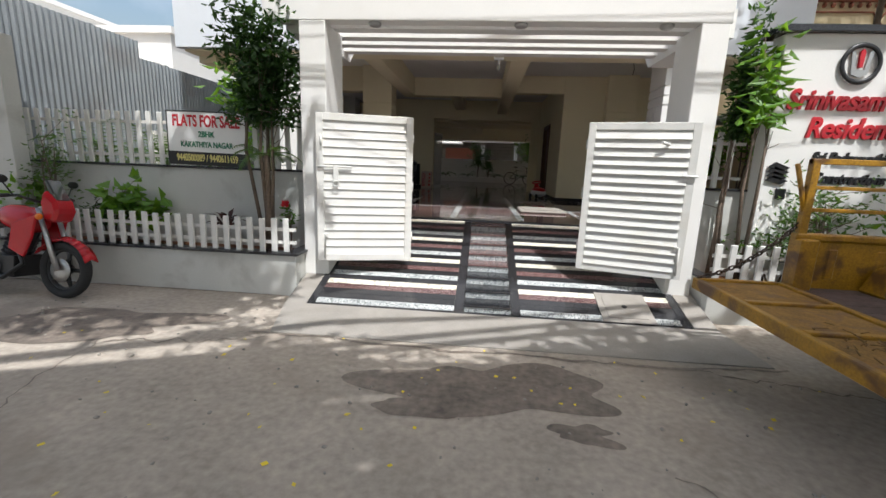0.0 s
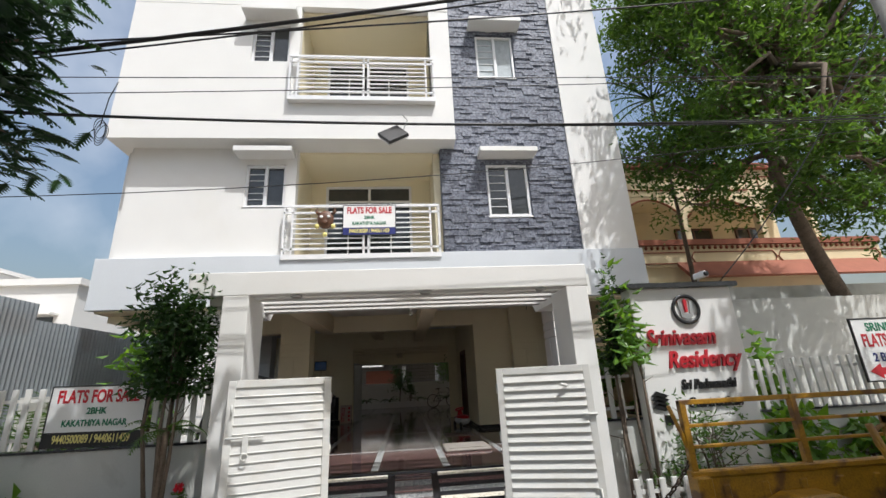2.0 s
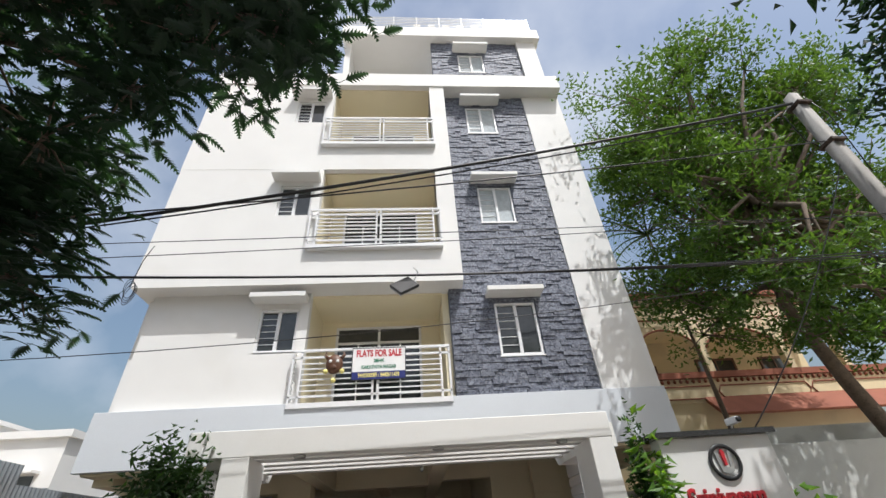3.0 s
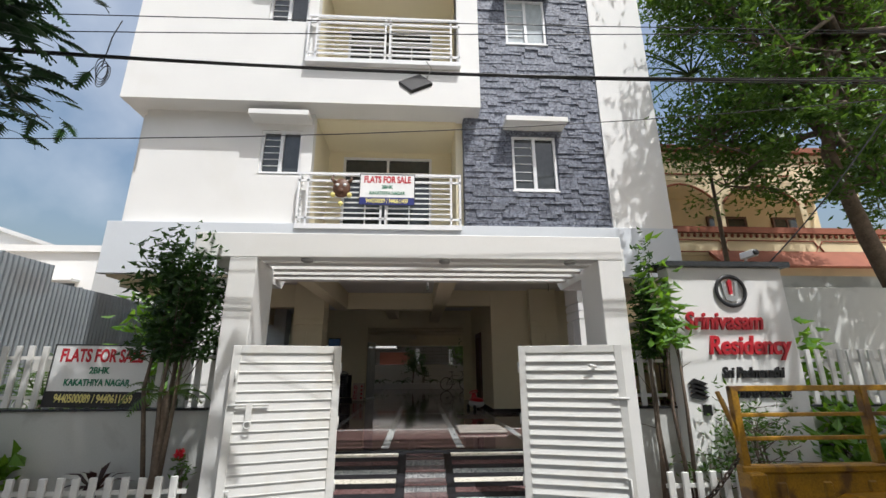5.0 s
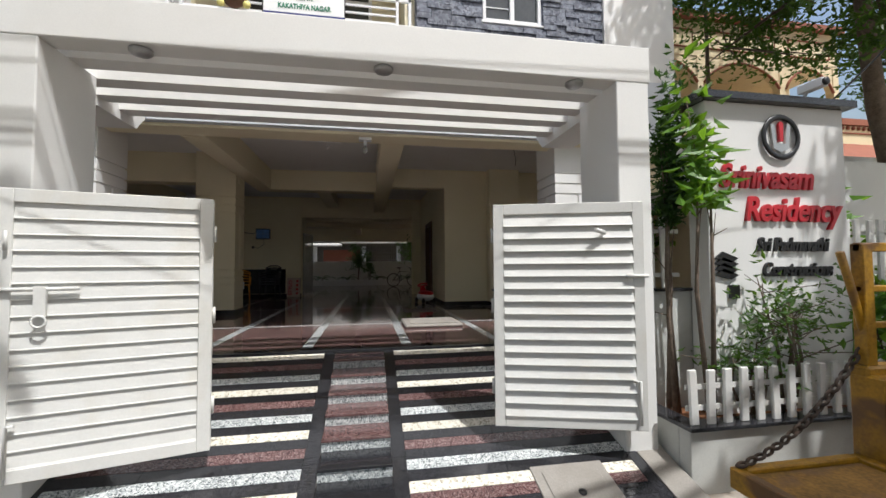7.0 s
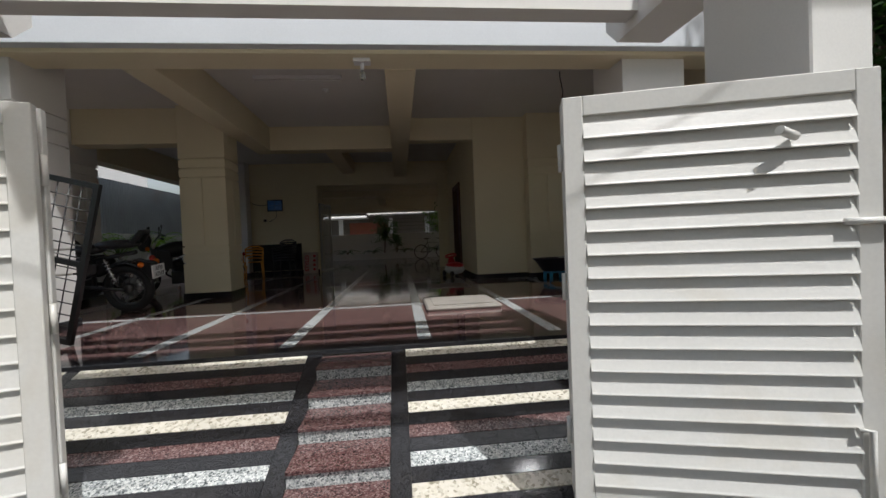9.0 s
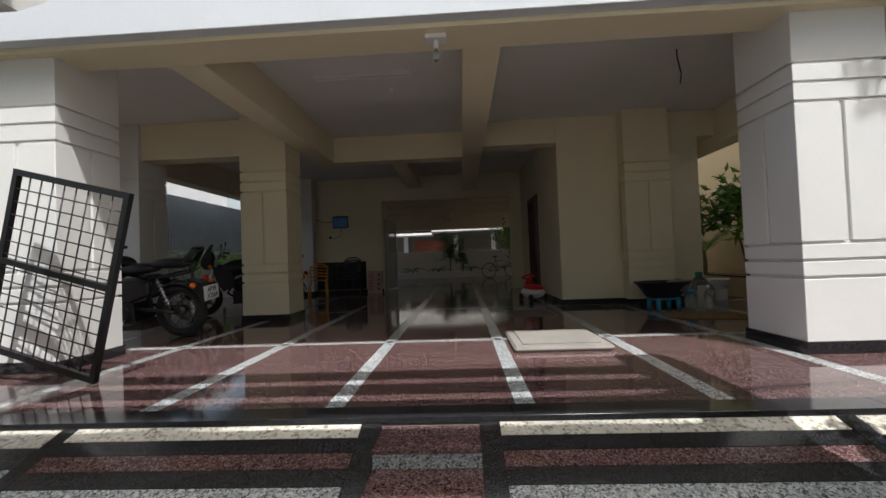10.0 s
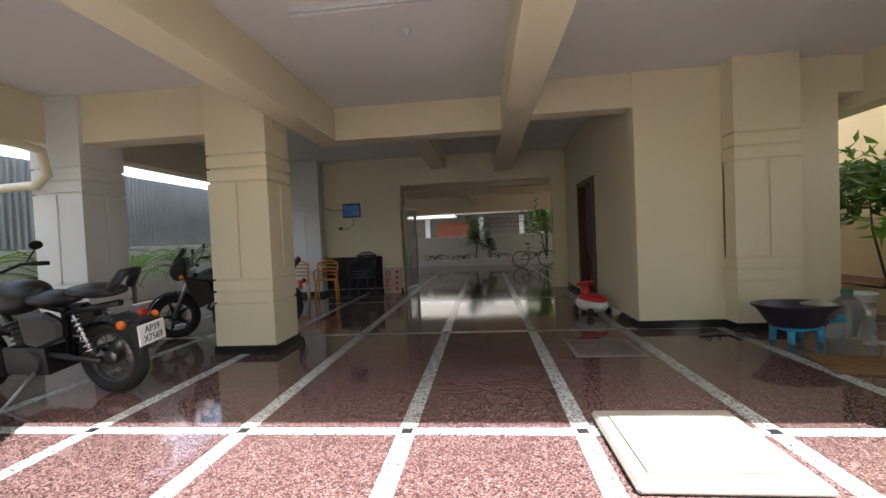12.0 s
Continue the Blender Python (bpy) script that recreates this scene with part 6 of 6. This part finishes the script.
# ---------------------------------------------------------------- neighbouring houses
h = root("neighbour_house", "cream two-storey house with arched verandas and terracotta bands", "house")
s = Shape().box(7.6, 13.0, 0, 15.5, 20, 6.2).box(7.6, 14.6, 6.2, 15.5, 20, 9.2)
s.box(7.6, 13.0, 8.2, 15.5, 14.6, 9.3)
for x in (7.6, 10.2, 13.2, 15.3):
    s.box(x, 13.0, 6.2, x + 0.22, 13.25, 8.2)
s.done("wall", OLDCREAM, h)
for xa, xb in ((7.82, 10.2), (10.42, 13.2), (13.42, 15.3)):
    w2 = (xb - xa) / 2
    top = [(xa, 8.21), (xb, 8.21)]
    arc = [(xb - w2 * (1 - math.cos(a)), 7.45 + 0.62 * math.sin(a)) for a in [math.pi * k / 14 for k in range(15)]]
    Shape().prism([(xa, 8.2)] + [(xa + (xb - xa) * k / 14, 7.35 + 0.7 * math.sin(math.pi * k / 14) ** 0.7) for k in range(15)] + [(xb, 8.2)], 13.02, 13.2).done("arch", OLDCREAM, h)
    s = Shape().tube([(xa + (xb - xa) * k / 14, 13.0, 7.37 + 0.7 * math.sin(math.pi * k / 14) ** 0.7) for k in range(15)], 0.04, 6)
    for x0, x1 in ((xa + 0.15, xb - 0.15),):
        for zc in (8.75,):
            s.tube([(x0, 12.99, zc - 0.3), (x1, 12.99, zc - 0.3), (x1, 12.99, zc + 0.25), (x0, 12.99, zc + 0.25), (x0, 12.99, zc - 0.3)], 0.03, 5)
    s.done("moulding", TERRA, h)
s = Shape().box(7.5, 12.75, 6.25, 17.5, 13.0, 6.45).box(7.5, 12.8, 9.3, 15.6, 13.1, 9.5)
s.prism([(12.2, 5.0), (12.95, 5.75), (12.95, 5.6), (12.3, 4.95)], 9.5, 17.5, pose(0, 0, 0, 0, 0, 90) @ Matrix.Diagonal((1, -1, 1, 1)))
s.done("roof_band", TERRA, h)
s = Shape().box(7.5, 12.85, 5.5, 17.5, 12.99, 6.24)
s.done("parapet", OLDCREAM, h)
s = Shape()
for k in range(46):
    s.lathe([(0.03, 0), (0.06, 0.06), (0.03, 0.12)], 8, pose(7.6 + k * 0.215, 12.82, 6.1))
for x0, x1 in ((7.7, 9.9), (10.2, 13.2), (13.5, 17.3)):
    s.tube([(x0, 12.83, 5.6), (x1, 12.83, 5.6), (x1 + 0.12, 12.83, 5.8), (x1, 12.83, 6.0), (x0, 12.83, 6.0), (x0 - 0.12, 12.83, 5.8), (x0, 12.83, 5.6)], 0.025, 5)
s.done("moulding", TERRA, h)
for x0, x1, z0, z1 in ((8.0, 9.2, 6.2, 7.2), (11.0, 12.4, 6.2, 7.4), (13.6, 14.6, 6.2, 7.4)):
    Shape().box(x0, 14.55, z0, x1, 14.62, z1).done("window", DARK, h)
    Shape().box(x0 - 0.08, 14.52, z0, x0, 14.62, z1 + 0.08).box(x1, 14.52, z0, x1 + 0.08, 14.62, z1 + 0.08).box(x0, 14.52, z1, x1, 14.62, z1 + 0.08).box((x0 + x1) / 2 - 0.03, 14.52, z0, (x0 + x1) / 2 + 0.03, 14.56, z1).done("window_frame", WOOD, h)
sd = root("roof_shed", "grey sheet roof edge with a white parapet", "shed")
Shape().box(5.6, 9.0, 3.0, 12.4, 12.2, 3.1).box(5.6, 8.7, 3.1, 12.4, 8.9, 3.9).done("roof", GREYWHITE, sd)

def block(x0, y0, x1, y1, top, label, rows, cols, face="s"):
    b = root("apartment_house", label, "house", "distant houses")
    s = Shape().box(x0, y0, 0, x1, y1, top)
    for k in range(rows + 1):
        z = top - k * 3.1
        s.box(x0 - 0.15, y0 - 0.15, z - 0.12, x1 + 0.15, y1 + 0.15, z + 0.12)
    s.done("wall", WHITE, b)
    for r in range(rows):
        for q in range(cols):
            cx, z = x0 + (x1 - x0) * (q + 0.5) / cols, top - 1.9 - r * 3.1
            w = Shape().box(cx - 0.5, y0 - 0.03, z - 0.6, cx + 0.5, y0 + 0.02, z + 0.6)
            w.done("window", DARK, b)
            Shape().box(cx - 0.65, y0 - 0.4, z + 0.65, cx + 0.65, y0 + 0.02, z + 0.73).done("sunshade", WHITE, b)


block(-21, 16, -12, 26, 6.3, "white flat-roofed house beyond the metal fence", 2, 4)
block(-32, 20, -23.5, 32, 9.5, "tall white apartment house in the distance", 3, 4)
ch = root("court_house", "low neighbouring house with a brown shutter and white posts", "house")
Shape().box(-9, 33, 0, 9, 40, 1.6).box(-9, 33, 3.75, 9, 40, 7.5).box(-9, 36, 1.6, 9, 40, 3.75).done("wall", CEMENT, ch)
Shape().box(-9, 31.4, 3.3, -1.6, 33, 3.45).box(-1.6, 31.4, 3.5, 4.2, 33, 3.62).done("sunshade", WHITE, ch, 0.01)
Shape().box(-2.9, 32.85, 0, -0.35, 32.98, 3.05).done("shutter", TERRA, ch)
sh = Shape()
for k in range(12):
    sh.box(-2.85, 32.82, 0.3 + k * 0.22, -0.4, 32.849, 0.42 + k * 0.22)
sh.done("shutter_ribs", TERRA, ch)
for x in (-3.6, -0.2, 2.3, 3.5):
    Shape().box(x, 32.6, 0, x + 0.28, 32.84, 3.3).done("post", WHITE, ch, 0.01)
Shape().box(0.3, 32.7, 1.0, 2.2, 32.8, 2.0).done("parapet", CEMENT, ch)
tree("court_tree", "sunlit leafy tree beyond the court wall", (3.9, 29.2, 0), ((3.9, 29.2, -0.1), (3.8, 29.2, 1.8), (3.6, 29.1, 3.0)), [(3.3, 29.0, 3.1, 0.5), (4.1, 29.3, 2.7, 0.6), (3.7, 28.8, 3.7, 0.6), (4.6, 29.2, 3.5, 0.7), (2.9, 29.3, 3.9, 0.5)], LEAF_C, 0.2, 420, 77, 0.13)
cg = root("court_grille", "dark steel grille on top of the court wall", "grille")
s = Shape()
for k in range(24):
    s.box(0.2 + k * 0.11, 26.48, 2.12, 0.215 + k * 0.11, 26.5, 3.9)
for k in range(8):
    s.box(0.2, 26.46, 2.3 + k * 0.2, 2.8, 26.475, 2.315 + k * 0.2)
s.done("bars", IRON, cg)
# houses across the lane, behind the camera
plaster("wall_south", [(-40, -9.2, 0, 40, -9.0, 2.4)], GREYWHITE, "boundary wall across the lane", 0)


# ---------------------------------------------------------------- pieces of floor, ramp and cladding
SX = [-5.1, -3.94, -2.78, -1.62, -0.46, 0.69, 1.84, 3.0, 4.15]
SY = [9.03, 11.9, 14.77, 17.64, 20.5, 23.4]
cache = {}


def piece(name, x0, y0, z0, x1, y1, z1, material, parent, m=None, tilt=None):
    key = (round(x1 - x0, 3), round(y1 - y0, 3), round(z1 - z0, 3), material.name)
    if key not in cache:
        k = Shape().box(0, 0, 0, x1 - x0, y1 - y0, z1 - z0).done(name, material, parent, 0.0015)
        cache[key] = k.data
    else:
        k = new(name, cache[key])
        k.parent = parent
    k.matrix_basis = tilt if tilt is not None else Matrix.Translation((x0, y0, z0))
    return k


HALF = 0.06
xe = [-7.4] + SX + [6.6]
ye = [7.04] + SY + [24.55]
for i in range(len(xe) - 1):
    xa = xe[i] + (HALF if i else 0)
    xb = xe[i + 1] - (HALF if i < len(xe) - 2 else 0)
    for j in range(len(ye) - 1):
        ya = ye[j] + (HALF if j else 0)
        yb = ye[j + 1] - (HALF if j < len(ye) - 2 else 0)
        n = 2 if yb - ya > 1.9 or j == 0 else 1
        for q in range(n):
            piece("slab", xa + 0.001, ya + (yb - ya) * q / n + 0.001, FLOOR - 0.02, xb - 0.001, ya + (yb - ya) * (q + 1) / n - 0.001, FLOOR, RED_G, floor)
for j in range(len(ye) - 1):
    ya = ye[j] + (HALF if j else 0)
    yb = ye[j + 1] - (HALF if j < len(ye) - 2 else 0)
    for x in SX:
        piece("strip", x - HALF, ya, FLOOR - 0.02, x + HALF, yb, FLOOR + 0.0004, GREY_G, floor)
for y in SY:
    for i in range(len(xe) - 1):
        xa = xe[i] + (HALF if i else 0)
        xb = xe[i + 1] - (HALF if i < len(xe) - 2 else 0)
        piece("strip", xa, y - HALF * 0.8, FLOOR - 0.02, xb, y + HALF * 0.8, FLOOR + 0.0004, GREY_G, floor)
    for x in SX:
        piece("inset", x - HALF, y - HALF, FLOOR - 0.02, x + HALF, y + HALF, FLOOR - 0.001, GREY_G, floor)
        piece("inset", x - 0.035, y - 0.035, FLOOR - 0.02, x + 0.035, y + 0.035, FLOOR + 0.0006, BLACK_G, floor)
for k in range(7):
    piece("edge_stone", -7.4 + 2 * k + 0.001, 6.86, FLOOR - 0.03, -5.4 + 2 * k - 0.001, 7.04, FLOOR + 0.002, BLACK_G, floor)

# stripes of the ramp
SLOPE = math.degrees(math.atan(0.322))
order = [GREY_G, BLACK_G, BLACK_G, RED_G, WHITE_G, BLACK_G, GREY_G, BLACK_G, RED_G, BLACK_G, WHITE_G, BLACK_G, GREY_G, BLACK_G, RED_G, BLACK_G, WHITE_G, BLACK_G, GREY_G, BLACK_G, RED_G, BLACK_G, WHITE_G]
pitch = (6.86 - 4.56) / len(order)
for side, (xa, xb) in enumerate(((-1.88, -0.24), (0.52, 2.28))):
    for k, m in enumerate(order):
        y = 4.56 + k * pitch
        w = pitch / math.cos(radians(SLOPE))
        cut = xa + (0.55 if k % 2 else 1.05) + 0.2 * side
        for a, b in ((xa, cut), (cut, xb)):
            piece("stripe", 0, 0, 0, round(b - a - 0.002, 3), w - 0.003, 0.022, m, ramp, tilt=pose(a, y, ramp_z(y) - 0.018, SLOPE))
for a, b in ((-1.97, -1.88), (-0.24, -0.125), (0.41, 0.52), (2.28, 2.37)):
    for k in range(3):
        L = (6.86 - 4.5) / 3
        y = 4.5 + k * L
        piece("border_stone", 0, 0, 0, b - a - 0.001, L / math.cos(radians(SLOPE)) - 0.003, 0.022, BLACK_G, ramp, tilt=pose(a, y, ramp_z(y) - 0.016, SLOPE))
piece("border_stone", 0, 0, 0, 4.34, 0.06, 0.022, BLACK_G, ramp, tilt=pose(-1.97, 4.5, ramp_z(4.5) - 0.02, SLOPE))
for a, b in ((-3.3, -1.98), (2.38, 3.3)):
    for k in range(8):
        y = 5.76 + k * 0.1375
        piece("stripe", 0, 0, 0, b - a, 0.14, 0.022, (BLACK_G, WHITE_G, BLACK_G, RED_G, BLACK_G, GREY_G, BLACK_G, WHITE_G)[k], ramp, tilt=pose(a, y, ramp_z(y) - 0.018, SLOPE))
NST = 8
run = (6.86 - 4.56) / NST
for k in range(NST):
    y, z = 4.56 + k * run, ramp_z(4.56 + (k + 1) * run) - 0.015
    zb = ramp_z(4.56 + k * run) - 0.04
    piece("tread", -0.124, y - 0.012, z - 0.02, 0.409, y + run, z, RED_G if k > 2 else BLACK_G, ramp)
    piece("riser", -0.124, y, zb - 0.05, 0.409, y + 0.03, z - 0.021, GREY_G, ramp)

# slate cladding: the nearest courses piece by piece, the rest in one part
rnd = random.Random(4)
stones = Shape()
count = 0
meshes = {}
z = 4.56
while z < 18.0:
    h = rnd.choice((0.055, 0.075, 0.09))
    if 14.5 < z < 15.2:
        z = 15.21
    x = 0.94 if z < 14.5 else 1.0
    x += 0
    right = 3.94 if z < 14.5 else 4.29
    while x < right - 0.02:
        L = min(rnd.choice((0.16, 0.22, 0.3, 0.38)), right - x)
        lo, hi = x, x + L
        for a, b in WZ:
            if z + h > a - 0.04 and z < b + 0.01:
                if lo < 1.96 < hi:
                    hi = 1.95
                elif 1.9 < lo < 2.9:
                    lo = hi = 2.93
        if hi - lo > 0.02:
            d = rnd.choice((0.015, 0.025, 0.035, 0.045))
            if z < 6.9 and lo > 0.9 and count < 300:
                key = (round(hi - lo, 2), h, d)
                if key not in meshes:
                    k = Shape().box(0, -d, 0, key[0] - 0.003, 0.03, h - 0.003).done("stone", SLATE, cladding, 0.003)
                    meshes[key] = k.data
                else:
                    k = new("stone", meshes[key])
                    k.parent = cladding
                k.matrix_basis = Matrix.Translation((lo, FY + 0.02, z))
                count += 1
            else:
                stones.box(lo, FY + 0.02 - d, z, hi - 0.003, FY + 0.04, z + h - 0.003)
        x = max(hi, x + 0.02)
    z += h
tagged(stones.done("stones", SLATE, cladding), kind="stuff")
